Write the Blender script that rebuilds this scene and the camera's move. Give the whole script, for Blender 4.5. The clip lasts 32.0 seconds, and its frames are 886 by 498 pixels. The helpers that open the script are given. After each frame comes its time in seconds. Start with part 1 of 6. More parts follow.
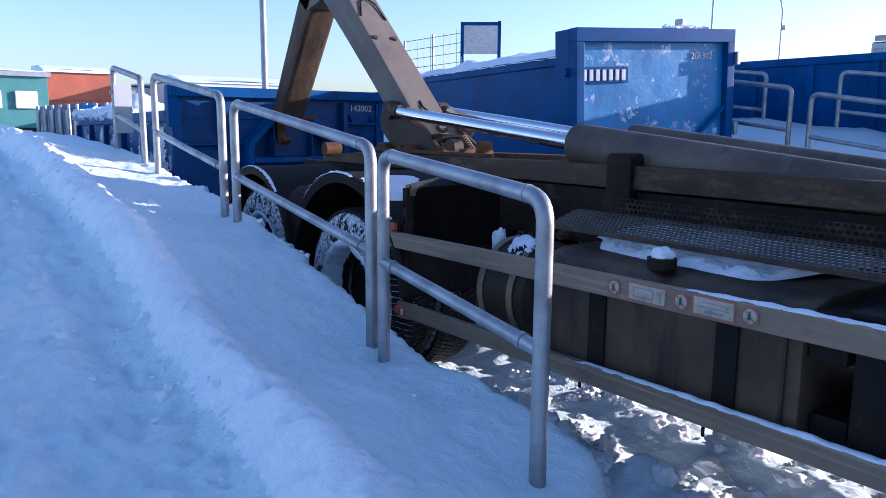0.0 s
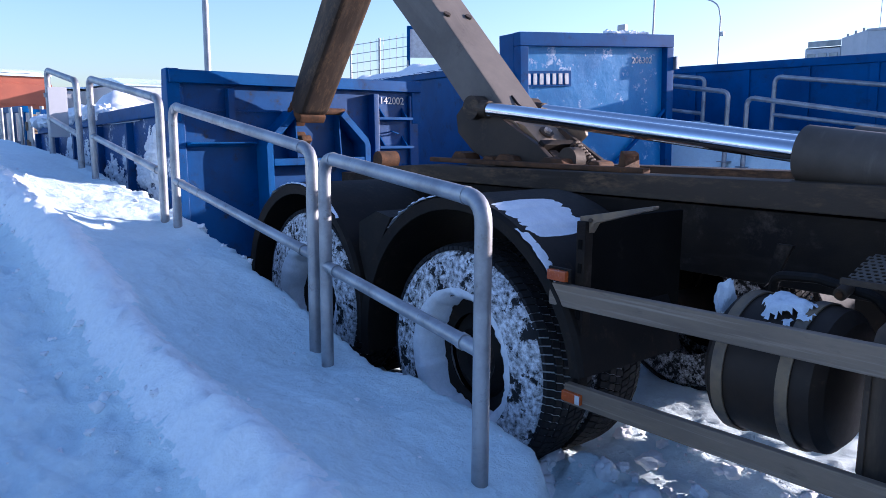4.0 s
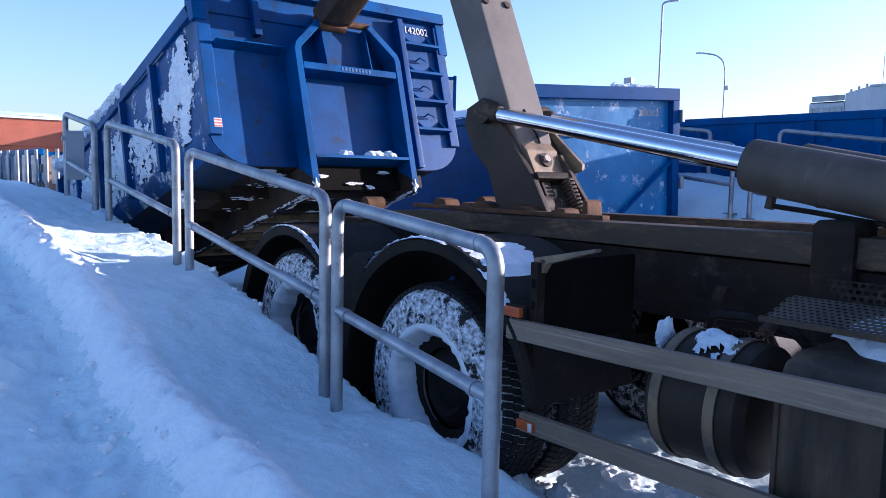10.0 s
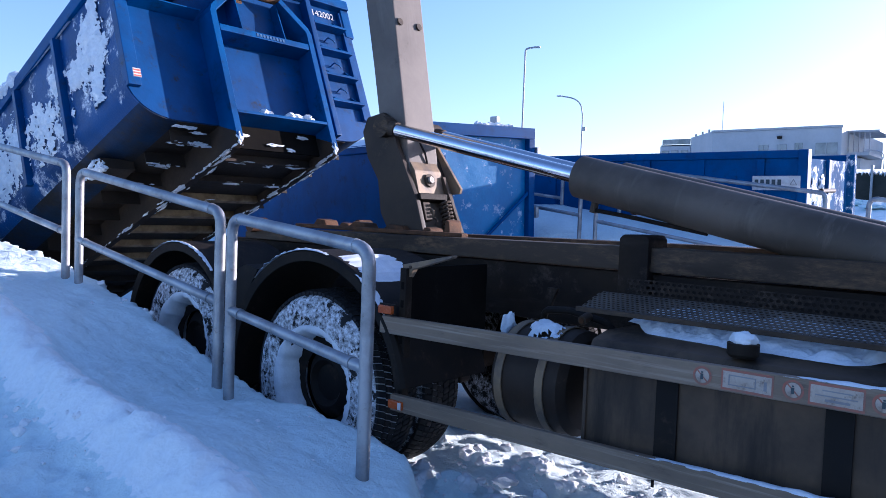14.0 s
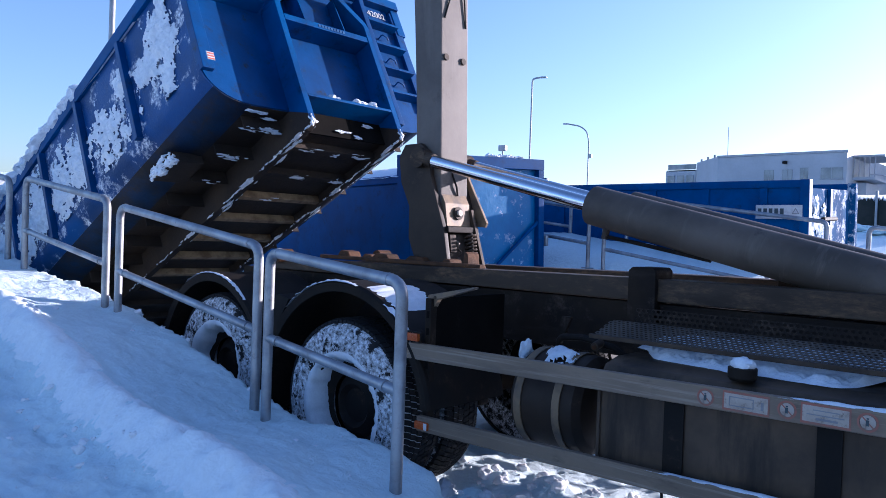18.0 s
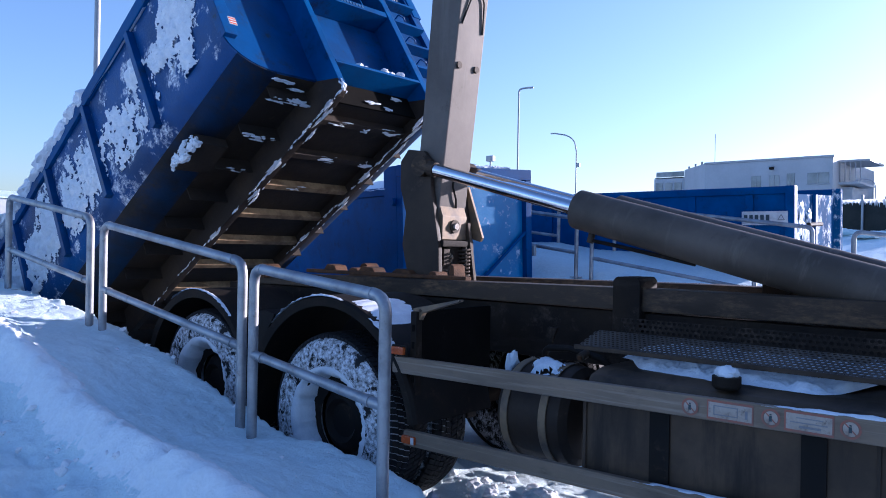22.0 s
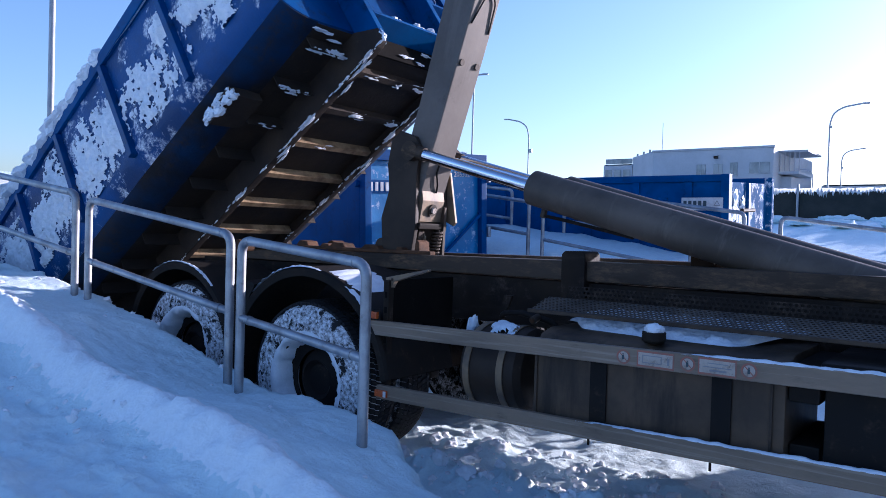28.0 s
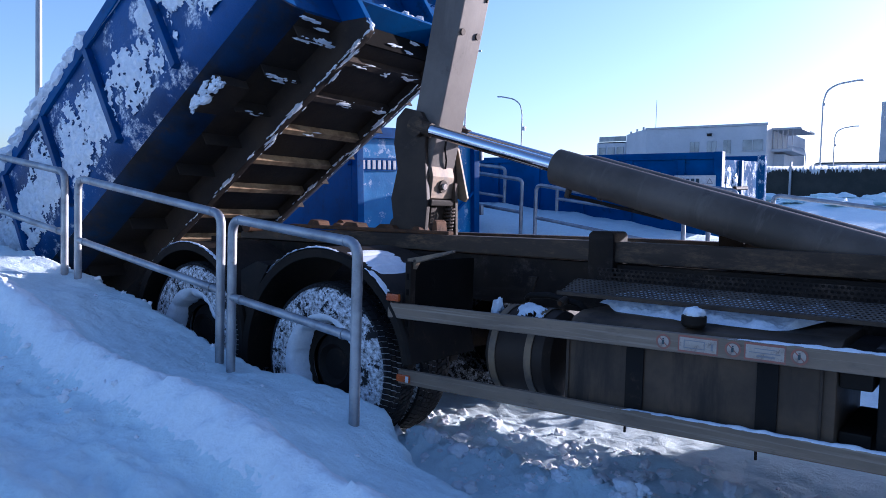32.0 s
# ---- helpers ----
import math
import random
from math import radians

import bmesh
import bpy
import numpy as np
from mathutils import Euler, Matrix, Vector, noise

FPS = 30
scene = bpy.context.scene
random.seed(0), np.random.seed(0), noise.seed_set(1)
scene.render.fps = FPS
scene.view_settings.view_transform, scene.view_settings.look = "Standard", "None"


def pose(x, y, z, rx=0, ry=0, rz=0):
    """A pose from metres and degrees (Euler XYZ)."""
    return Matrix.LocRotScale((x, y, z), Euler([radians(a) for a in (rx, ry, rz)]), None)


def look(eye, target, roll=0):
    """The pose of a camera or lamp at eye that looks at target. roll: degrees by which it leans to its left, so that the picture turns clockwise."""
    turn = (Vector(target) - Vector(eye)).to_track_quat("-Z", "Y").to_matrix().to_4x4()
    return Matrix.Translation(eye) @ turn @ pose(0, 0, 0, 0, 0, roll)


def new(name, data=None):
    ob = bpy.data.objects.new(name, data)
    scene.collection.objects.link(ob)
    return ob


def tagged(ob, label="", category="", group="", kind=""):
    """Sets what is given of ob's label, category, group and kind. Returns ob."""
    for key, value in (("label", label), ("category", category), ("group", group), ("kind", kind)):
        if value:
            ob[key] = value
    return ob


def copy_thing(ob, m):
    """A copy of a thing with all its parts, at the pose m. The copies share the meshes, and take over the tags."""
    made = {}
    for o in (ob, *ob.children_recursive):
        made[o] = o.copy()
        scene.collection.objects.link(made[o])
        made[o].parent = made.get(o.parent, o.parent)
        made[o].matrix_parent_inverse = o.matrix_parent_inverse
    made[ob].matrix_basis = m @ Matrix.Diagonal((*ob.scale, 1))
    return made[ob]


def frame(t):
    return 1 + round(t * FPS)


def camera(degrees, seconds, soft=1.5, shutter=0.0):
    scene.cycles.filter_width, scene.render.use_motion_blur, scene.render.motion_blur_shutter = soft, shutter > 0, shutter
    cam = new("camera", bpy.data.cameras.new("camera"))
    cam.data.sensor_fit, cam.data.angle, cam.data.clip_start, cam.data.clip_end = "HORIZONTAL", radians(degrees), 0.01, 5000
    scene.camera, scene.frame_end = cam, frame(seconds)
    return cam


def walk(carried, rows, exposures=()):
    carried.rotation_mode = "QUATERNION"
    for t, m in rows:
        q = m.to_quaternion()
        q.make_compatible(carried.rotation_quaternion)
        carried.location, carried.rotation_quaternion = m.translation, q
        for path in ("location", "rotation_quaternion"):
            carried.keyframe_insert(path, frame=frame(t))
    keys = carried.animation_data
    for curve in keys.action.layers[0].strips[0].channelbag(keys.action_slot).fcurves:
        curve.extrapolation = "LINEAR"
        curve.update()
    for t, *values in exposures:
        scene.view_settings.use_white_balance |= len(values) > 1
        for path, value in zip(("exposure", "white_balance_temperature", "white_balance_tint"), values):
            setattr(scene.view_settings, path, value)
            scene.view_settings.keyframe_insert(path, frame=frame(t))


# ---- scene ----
LENS = 61.3


def view(x, y, z, yaw, pitch, roll):
    """A camera pose: yaw to the left of +y, pitch up, roll to its left, in degrees."""
    return pose(x, y, z, 0, 0, yaw) @ pose(0, 0, 0, 90 + pitch) @ pose(0, 0, 0, 0, 0, roll)


# seconds: x, y, z, yaw, pitch, roll
PATH = {
    0: (2.740, -2.082, 1.533, 54.57, -9.47, 0.47),
    0.5: (2.738, -2.073, 1.534, 54.04, -9.32, 0.43),
    1: (2.733, -2.061, 1.541, 52.84, -9.01, 0.50),
    1.5: (2.745, -2.057, 1.541, 52.26, -9.23, 0.77),
    2: (2.757, -2.053, 1.532, 50.76, -9.43, 0.68),
    2.5: (2.766, -2.063, 1.536, 50.45, -9.26, 0.49),
    4.5: (2.759, -2.057, 1.527, 50.88, -9.05, 0.35),
    5: (2.754, -2.064, 1.537, 50.85, -7.79, 0.92),
    5.5: (2.783, -2.092, 1.539, 50.30, -5.23, 1.50),
    6: (2.775, -2.093, 1.532, 51.10, -6.29, 0.76),
    6.5: (2.766, -2.091, 1.535, 51.95, -6.09, 0.89),
    7: (2.773, -2.102, 1.531, 51.51, -6.21, 1.15),
    7.5: (2.778, -2.112, 1.535, 51.36, -6.24, 1.69),
    8: (2.793, -2.118, 1.536, 51.12, -5.48, 1.57),
    8.5: (2.783, -2.101, 1.536, 50.58, -7.01, 1.21),
    9: (2.774, -2.098, 1.531, 50.99, -5.75, 1.23),
    9.5: (2.782, -2.109, 1.535, 50.85, -5.45, 1.23),
    10: (2.778, -2.100, 1.533, 51.20, -5.57, 1.21),
    10.5: (2.785, -2.099, 1.527, 50.97, -5.86, 0.83),
    11: (2.776, -2.091, 1.528, 51.20, -5.86, 1.05),
    11.5: (2.769, -2.078, 1.532, 51.03, -4.92, 0.57),
    12: (2.825, -2.108, 1.542, 49.90, -1.07, 0.70),
    12.5: (2.859, -2.325, 1.508, 44.20, -3.66, 1.27),
    13: (2.957, -2.458, 1.512, 40.58, -3.06, 2.31),
    13.5: (3.134, -2.459, 1.473, 41.79, -3.22, 2.13),
    15.5: (3.303, -2.794, 1.497, 40.33, -1.24, 2.09),
    16: (3.318, -2.793, 1.513, 40.96, -1.42, 2.20),
    16.5: (3.342, -2.793, 1.514, 41.24, -1.32, 2.61),
    17: (3.347, -2.789, 1.517, 41.82, -1.27, 2.07),
    17.5: (3.362, -2.790, 1.515, 41.72, -0.90, 2.01),
    18: (3.366, -2.790, 1.520, 42.15, -0.93, 2.02),
    18.5: (3.370, -2.793, 1.522, 42.04, -0.73, 2.03),
    19: (3.361, -2.779, 1.521, 42.64, -0.38, 1.49),
    19.5: (3.380, -2.773, 1.517, 41.80, -1.30, 1.30),
    20: (3.377, -2.772, 1.516, 41.70, -1.58, 1.24),
    20.5: (3.381, -2.764, 1.522, 41.76, -1.60, 1.04),
    21: (3.381, -2.764, 1.518, 41.67, -1.67, 1.07),
    21.5: (3.374, -2.757, 1.519, 41.67, -2.13, 1.18),
    22: (3.388, -2.764, 1.532, 41.47, -0.09, 1.07),
    22.5: (3.403, -2.778, 1.525, 41.24, 1.72, 1.19),
    23: (3.387, -2.773, 1.523, 41.18, 0.94, 1.23),
    23.5: (3.388, -2.761, 1.524, 41.29, 0.60, 1.12),
    24: (3.403, -2.751, 1.523, 41.24, 0.53, 0.70),
    24.5: (3.394, -2.717, 1.524, 40.63, 0.22, 0.60),
    25: (3.418, -2.743, 1.541, 41.64, 1.32, 0.90),
    25.5: (3.451, -2.805, 1.557, 42.63, 1.02, 0.80),
    26: (3.449, -2.964, 1.494, 40.74, 0.05, -0.35),
    26.5: (3.488, -3.092, 1.490, 37.26, -1.63, 0.72),
    28.5: (3.650, -3.204, 1.485, 37.72, -1.21, 1.99),
    29: (3.646, -3.204, 1.489, 37.25, -1.78, 1.97),
    29.5: (3.634, -3.200, 1.491, 37.07, -1.85, 2.02),
    30: (3.630, -3.193, 1.490, 36.74, -2.00, 1.94),
    30.5: (3.627, -3.186, 1.490, 36.76, -2.38, 2.00),
    31: (3.635, -3.192, 1.489, 37.00, -2.45, 1.89),
    31.5: (3.624, -3.184, 1.486, 37.20, -2.87, 1.70),
    32: (3.634, -3.185, 1.489, 37.18, -2.91, 1.62),
}
cam = camera(LENS, 32.0, soft=0.8, shutter=0.2)
walk(cam, [(t, view(*p)) for t, p in PATH.items()],
     exposures=[(0, 1.31, 5280, 26), (6, 1.25, 5280, 26), (12, 1.29, 5200, 26), (19, 1.08, 5120, 26), (32, 1.02, 5050, 26)])

# ---- light ----
SUN_HEADING, SUN_HEIGHT = 22.5, 11.5      # degrees to the right of +y, and above the horizon
world = bpy.data.worlds.new("winter_sky")
scene.world = world
world.use_nodes = True
wn, wl = world.node_tree.nodes, world.node_tree.links
sky = wn.new("ShaderNodeTexSky")
sky.sky_type, sky.sun_disc = 'NISHITA', False
sky.sun_elevation, sky.sun_rotation = radians(SUN_HEIGHT), radians(SUN_HEADING)
sky.air_density, sky.dust_density, sky.ozone_density = 1.0, 1.1, 2.2
wl.new(sky.outputs[0], wn["Background"].inputs[0])
wn["Background"].inputs[1].default_value = 0.12
sun = new("sun", bpy.data.lights.new("sun", 'SUN'))
sun.data.energy, sun.data.angle, sun.data.color = 5.0, radians(0.5), (1.0, 0.85, 0.66)
h, e = radians(SUN_HEADING), radians(SUN_HEIGHT)
sun.matrix_world = look((0, 0, 30), (-math.sin(h) * math.cos(e), -math.cos(h) * math.cos(e), 30 - math.sin(e)))


# ---- materials ----
def material(name, colour, rough=0.6, metal=0.0, second=None, third=None, scale=3.0, fine=40.0, bump=0.15, depth=0.01,
             mix=(0.42, 0.62), wear=(0.6, 0.72), spec=0.5, rough_var=0.12, random_shade=0.0, stretch=(1, 1, 1), streak=None):
    """A surface with large patches towards a second colour, small worn spots of a third, and fine relief."""
    m = bpy.data.materials.new(name)
    m.use_nodes = True
    n, l = m.node_tree.nodes, m.node_tree.links
    b = n["Principled BSDF"]
    b.inputs["Metallic"].default_value, b.inputs["Specular IOR Level"].default_value = metal, spec
    co = n.new("ShaderNodeTexCoord")
    mp = n.new("ShaderNodeMapping")
    mp.inputs["Scale"].default_value = stretch
    l.new(co.outputs["Object"], mp.inputs[0])

    def noise_at(s, detail=6.0, rough_=0.6):
        t = n.new("ShaderNodeTexNoise")
        t.inputs["Scale"].default_value, t.inputs["Detail"].default_value, t.inputs["Roughness"].default_value = s, detail, rough_
        l.new(mp.outputs[0], t.inputs["Vector"])
        return t.outputs[0]

    def ramp(v, lo, hi):
        r = n.new("ShaderNodeMapRange")
        r.inputs[1].default_value, r.inputs[2].default_value = lo, hi
        l.new(v, r.inputs[0])
        return r.outputs[0]

    def blend(f, a, c):
        x = n.new("ShaderNodeMix")
        x.data_type = 'RGBA'
        l.new(f, x.inputs[0])
        for s, v in ((6, a), (7, c)):
            if isinstance(v, tuple):
                x.inputs[s].default_value = (*v, 1)
            else:
                l.new(v, x.inputs[s])
        return x.outputs[2]

    big, small = noise_at(scale), noise_at(fine, 8.0, 0.7)
    second = second or tuple(c * 0.8 for c in colour)
    out = blend(ramp(big, *mix), colour, second)
    if third:
        f = n.new("ShaderNodeMath")
        f.operation = 'MULTIPLY'
        l.new(ramp(noise_at(scale * 2.7, 10.0, 0.72), *wear), f.inputs[0])
        l.new(ramp(small, 0.35, 0.6), f.inputs[1])
        out = blend(f.outputs[0], out, third)
    if streak:                     # long scratches or runs: colour, scale along each axis, from, to
        sc, ss, lo, hi = streak
        m2 = n.new("ShaderNodeMapping")
        m2.inputs["Scale"].default_value = ss
        l.new(co.outputs["Object"], m2.inputs[0])
        t2 = n.new("ShaderNodeTexNoise")
        t2.inputs["Scale"].default_value, t2.inputs["Detail"].default_value, t2.inputs["Roughness"].default_value = 1.0, 7.0, 0.65
        l.new(m2.outputs[0], t2.inputs["Vector"])
        out = blend(ramp(t2.outputs[0], lo, hi), out, sc)
    g = n.new("ShaderNodeMix")
    g.data_type, g.blend_type = 'RGBA', 'MULTIPLY'
    g.inputs[0].default_value = 1.0
    v = n.new("ShaderNodeMapRange")
    v.inputs[3].default_value, v.inputs[4].default_value = 0.82, 1.12
    l.new(small, v.inputs[0])
    l.new(out, g.inputs[6])
    l.new(v.outputs[0], g.inputs[7])
    l.new(g.outputs[2], b.inputs["Base Color"])
    r = n.new("ShaderNodeMapRange")
    r.inputs[3].default_value, r.inputs[4].default_value = max(0.02, rough - rough_var), min(1, rough + rough_var)
    l.new(small, r.inputs[0])
    l.new(r.outputs[0], b.inputs["Roughness"])
    if bump:
        bp = n.new("ShaderNodeBump")
        bp.inputs["Strength"].default_value, bp.inputs["Distance"].default_value = bump, depth
        l.new(small, bp.inputs["Height"])
        l.new(bp.outputs[0], b.inputs["Normal"])
    return m


def snow_material(name, colour, second, scale, fine, depth):
    m = material(name, colour, 0.55, second=second, scale=scale, fine=fine, bump=0.55, depth=depth, spec=0.3, mix=(0.3, 0.75))
    n, l = m.node_tree.nodes, m.node_tree.links
    b = n["Principled BSDF"]
    b.inputs["Subsurface Weight"].default_value = 0.0
    return m


SNOW = snow_material("snow", (0.78, 0.905, 0.925), (0.70, 0.825, 0.86), 2.3, 26.0, 0.05)
POWDER = snow_material("fresh_powder_snow", (0.93, 0.965, 0.97), (0.87, 0.92, 0.94), 3.0, 40.0, 0.02)
SNOW_CLOD = snow_material("packed_snow", (0.91, 0.92, 0.93), (0.80, 0.81, 0.83), 6.0, 60.0, 0.012)
STUCK_SNOW = snow_material("frozen_snow", (0.83, 0.86, 0.90), (0.66, 0.70, 0.76), 12.0, 90.0, 0.008)
STEEL = material("galvanised_steel", (0.40, 0.41, 0.43), 0.46, 0.7, (0.25, 0.255, 0.27), (0.16, 0.14, 0.12), 5.0, 70.0, 0.12, 0.003, wear=(0.58, 0.70))
FLAP = material("black_flap_rubber", (0.006, 0.0055, 0.005), 0.9, 0.0, (0.009, 0.008, 0.007), (0.02, 0.016, 0.013), 4.0, 50.0, 0.3, 0.004, wear=(0.6, 0.72), spec=0.05)
ALU = material("weathered_aluminium", (0.25, 0.178, 0.118), 0.55, 0.15, (0.17, 0.122, 0.083), (0.07, 0.048, 0.033), 2.0, 70.0, 0.12, 0.003, wear=(0.55, 0.7), stretch=(0.5, 2, 2), streak=((0.34, 0.27, 0.20), (1.2, 30, 45), 0.52, 0.68))
CHROME = material("chrome", (0.75, 0.76, 0.78), 0.1, 1.0, (0.7, 0.71, 0.73), None, 3.0, 30.0, 0.02, 0.001, rough_var=0.03)
BLUE = material("blue_container_paint", (0.0025, 0.074, 0.235), 0.48, 0.0, (0.0025, 0.052, 0.175), (0.008, 0.022, 0.06), 1.6, 24.0, 0.12, 0.004, wear=(0.54, 0.68), spec=0.12)
# rusty steel with warm sunlight put into its base colour
SUNLIT_RUST = material("rusty_steel_sunlit_tan", (0.32, 0.22, 0.12), 0.7, 0.1, (0.17, 0.105, 0.055), (0.05, 0.035, 0.026), 8.0, 50.0, 0.4, 0.005, spec=0.25)
BLUE_OLD = material("worn_blue_paint", (0.0028, 0.058, 0.20), 0.42, 0.0, (0.003, 0.040, 0.14), (0.02, 0.024, 0.034), 2.4, 28.0, 0.2, 0.006, wear=(0.54, 0.66), spec=0.25)
UNDER = material("dirty_underside", (0.028, 0.021, 0.017), 0.75, 0.1, (0.046, 0.032, 0.022), (0.09, 0.058, 0.036), 3.0, 30.0, 0.4, 0.01, spec=0.25)
CHASSIS = material("dark_chassis_paint", (0.015, 0.011, 0.009), 0.65, 0.1, (0.026, 0.018, 0.012), (0.07, 0.05, 0.036), 2.6, 46.0, 0.35, 0.006, wear=(0.54, 0.68), spec=0.12, streak=((0.036, 0.027, 0.021), (1.5, 9, 9), 0.58, 0.74))
FRAME = material("dusty_brown_frame_paint", (0.060, 0.041, 0.027), 0.65, 0.1, (0.032, 0.022, 0.015), (0.15, 0.09, 0.048), 3.0, 40.0, 0.3, 0.006, wear=(0.48, 0.64), spec=0.25, stretch=(0.5, 1.5, 1.5), streak=((0.085, 0.062, 0.044), (1.0, 12, 14), 0.54, 0.72))
ARM = material("grimy_grey_arm_paint", (0.16, 0.137, 0.118), 0.6, 0.05, (0.12, 0.102, 0.088), (0.055, 0.042, 0.034), 1.7, 30.0, 0.15, 0.004, wear=(0.58, 0.72), spec=0.2, streak=((0.175, 0.15, 0.13), (9, 9, 0.8), 0.56, 0.74))
RUST = material("rusty_steel", (0.12, 0.056, 0.026), 0.82, 0.15, (0.06, 0.032, 0.018), (0.30, 0.12, 0.04), 9.0, 60.0, 0.6, 0.006, spec=0.25)
GRATE = material("worn_galvanised_grate", (0.10, 0.08, 0.062), 0.6, 0.2, (0.06, 0.048, 0.038), (0.07, 0.055, 0.042), 5.0, 55.0, 0.3, 0.003, spec=0.3)
DULL = material("brown_worn_steel", (0.08, 0.056, 0.038), 0.7, 0.2, (0.045, 0.032, 0.023), (0.14, 0.09, 0.05), 7.0, 55.0, 0.4, 0.004, spec=0.3)
TYRE_SNOW = material("snowy_rubber", (0.016, 0.016, 0.018), 0.8, 0.0, (0.024, 0.024, 0.026), (0.80, 0.82, 0.86), 2.9, 38.0, 0.6, 0.004, wear=(0.44, 0.458), spec=0.2)
TREAD_SNOW = material("frosted_tread", (0.014, 0.014, 0.016), 0.8, 0.0, (0.022, 0.022, 0.024), (0.62, 0.64, 0.68), 9.0, 70.0, 0.5, 0.005, wear=(0.46, 0.54), spec=0.2)
SNOWY_BLUE = material("snow_specked_blue", (0.003, 0.060, 0.22), 0.5, 0.0, (0.004, 0.034, 0.12), (0.72, 0.75, 0.80), 1.6, 42.0, 0.5, 0.008, wear=(0.54, 0.60), spec=0.35)
# dirty blue, darkened further in place of the shade under the bend
DIRT_SHADE_BLUE = material("dirty_shaded_blue", (0.005, 0.026, 0.075), 0.6, 0.0, (0.011, 0.012, 0.015), (0.030, 0.024, 0.020), 1.8, 26.0, 0.4, 0.008, wear=(0.5, 0.62), spec=0.2)
RUBBER = material("tyre_rubber", (0.016, 0.016, 0.018), 0.8, 0.0, (0.022, 0.022, 0.023), (0.04, 0.04, 0.04), 8.0, 60.0, 0.3, 0.004, spec=0.25)
FENDER = material("black_plastic", (0.012, 0.010, 0.009), 0.65, 0.0, (0.020, 0.015, 0.011), (0.055, 0.037, 0.024), 3.0, 50.0, 0.2, 0.003, wear=(0.56, 0.68), spec=0.15)
TANK = material("dull_tank_metal", (0.125, 0.083, 0.052), 0.55, 0.1, (0.062, 0.043, 0.029), (0.03, 0.022, 0.016), 1.8, 40.0, 0.12, 0.003, spec=0.25, streak=((0.032, 0.024, 0.018), (5, 5, 0.9), 0.48, 0.62))
RAM = material("brown_grey_ram_paint", (0.135, 0.105, 0.083), 0.6, 0.1, (0.08, 0.062, 0.048), (0.045, 0.034, 0.027), 1.6, 40.0, 0.15, 0.003, spec=0.3, streak=((0.15, 0.12, 0.094), (16, 3, 3), 0.56, 0.72))
STRAP = material("tan_strap_steel", (0.24, 0.165, 0.095), 0.6, 0.2, (0.13, 0.10, 0.075), (0.06, 0.045, 0.035), 9.0, 60.0, 0.2, 0.003)
AIR_TANK = material("dark_tank_paint", (0.045, 0.030, 0.020), 0.55, 0.1, (0.026, 0.018, 0.013), (0.08, 0.05, 0.032), 3.0, 40.0, 0.15, 0.003, spec=0.25)
TAN = material("tan_bracket_paint", (0.33, 0.25, 0.17), 0.6, 0.1, (0.24, 0.17, 0.11), (0.1, 0.06, 0.04), 6.0, 50.0, 0.2, 0.003)
ORANGE = material("orange_reflector", (0.50, 0.10, 0.02), 0.25, 0.0, (0.38, 0.07, 0.015), None, 20.0, 90.0, 0.1, 0.002)
RED = material("red_print", (0.55, 0.12, 0.09), 0.5, 0.0, (0.48, 0.14, 0.11), None, 20.0, 90.0, 0.05, 0.001)
WHITE = material("white_print", (0.62, 0.61, 0.6), 0.5, 0.0, (0.5, 0.48, 0.47), None, 15.0, 80.0, 0.05, 0.001)
FADED = material("faded_sticker_field", (0.46, 0.38, 0.31), 0.6, 0.0, (0.36, 0.29, 0.23), (0.14, 0.10, 0.075), 12.0, 80.0, 0.05, 0.001, wear=(0.52, 0.66))
FADED_RED = material("faded_red_print", (0.36, 0.115, 0.075), 0.6, 0.0, (0.27, 0.12, 0.085), (0.16, 0.11, 0.08), 20.0, 90.0, 0.05, 0.001, wear=(0.52, 0.66))
GREY_PRINT = material("grey_print", (0.25, 0.24, 0.25), 0.5, 0.0, (0.2, 0.19, 0.2), None, 15.0, 80.0, 0.05, 0.001)
FROSTED = material("frosted_blue_paint", (0.012, 0.08, 0.20), 0.9, 0.0, (0.008, 0.05, 0.14), (0.72, 0.75, 0.80), 1.3, 30.0, 0.3, 0.006, wear=(0.50, 0.55), spec=0.05)
FADED_BLUE = material("worn_pale_blue_print", (0.03, 0.10, 0.22), 0.5, 0.0, (0.015, 0.06, 0.16), None, 15.0, 80.0, 0.05, 0.001)
DARK_PRINT = material("dark_print", (0.03, 0.05, 0.06), 0.5, 0.0, (0.04, 0.06, 0.07), None, 15.0, 80.0, 0.05, 0.001)
CONCRETE = material("concrete", (0.30, 0.29, 0.28), 0.85, 0.0, (0.24, 0.235, 0.23), (0.15, 0.15, 0.15), 1.5, 25.0, 0.3, 0.006)
FACADE = material("pale_facade", (0.43, 0.44, 0.46), 0.7, 0.0, (0.37, 0.38, 0.40), None, 0.3, 4.0, 0.1, 0.02)
GLASS = material("window_glass", (0.20, 0.22, 0.25), 0.08, 0.0, (0.07, 0.09, 0.11), None, 0.5, 3.0, 0.02, 0.002, spec=0.8)
TEAL = material("teal_cladding", (0.05, 0.19, 0.19), 0.6, 0.0, (0.042, 0.165, 0.165), None, 0.5, 6.0, 0.1, 0.01)
BRICK_RED = material("orange_red_cladding", (0.36, 0.09, 0.045), 0.65, 0.0, (0.3, 0.075, 0.04), None, 0.6, 6.0, 0.1, 0.01)
PINE = material("dark_hedge", (0.02, 0.024, 0.02), 0.9, 0.0, (0.035, 0.035, 0.03), None, 2.0, 20.0, 0.5, 0.02)
POLE = material("pole_paint", (0.34, 0.35, 0.37), 0.5, 0.4, (0.28, 0.29, 0.31), None, 3.0, 40.0, 0.05, 0.002)
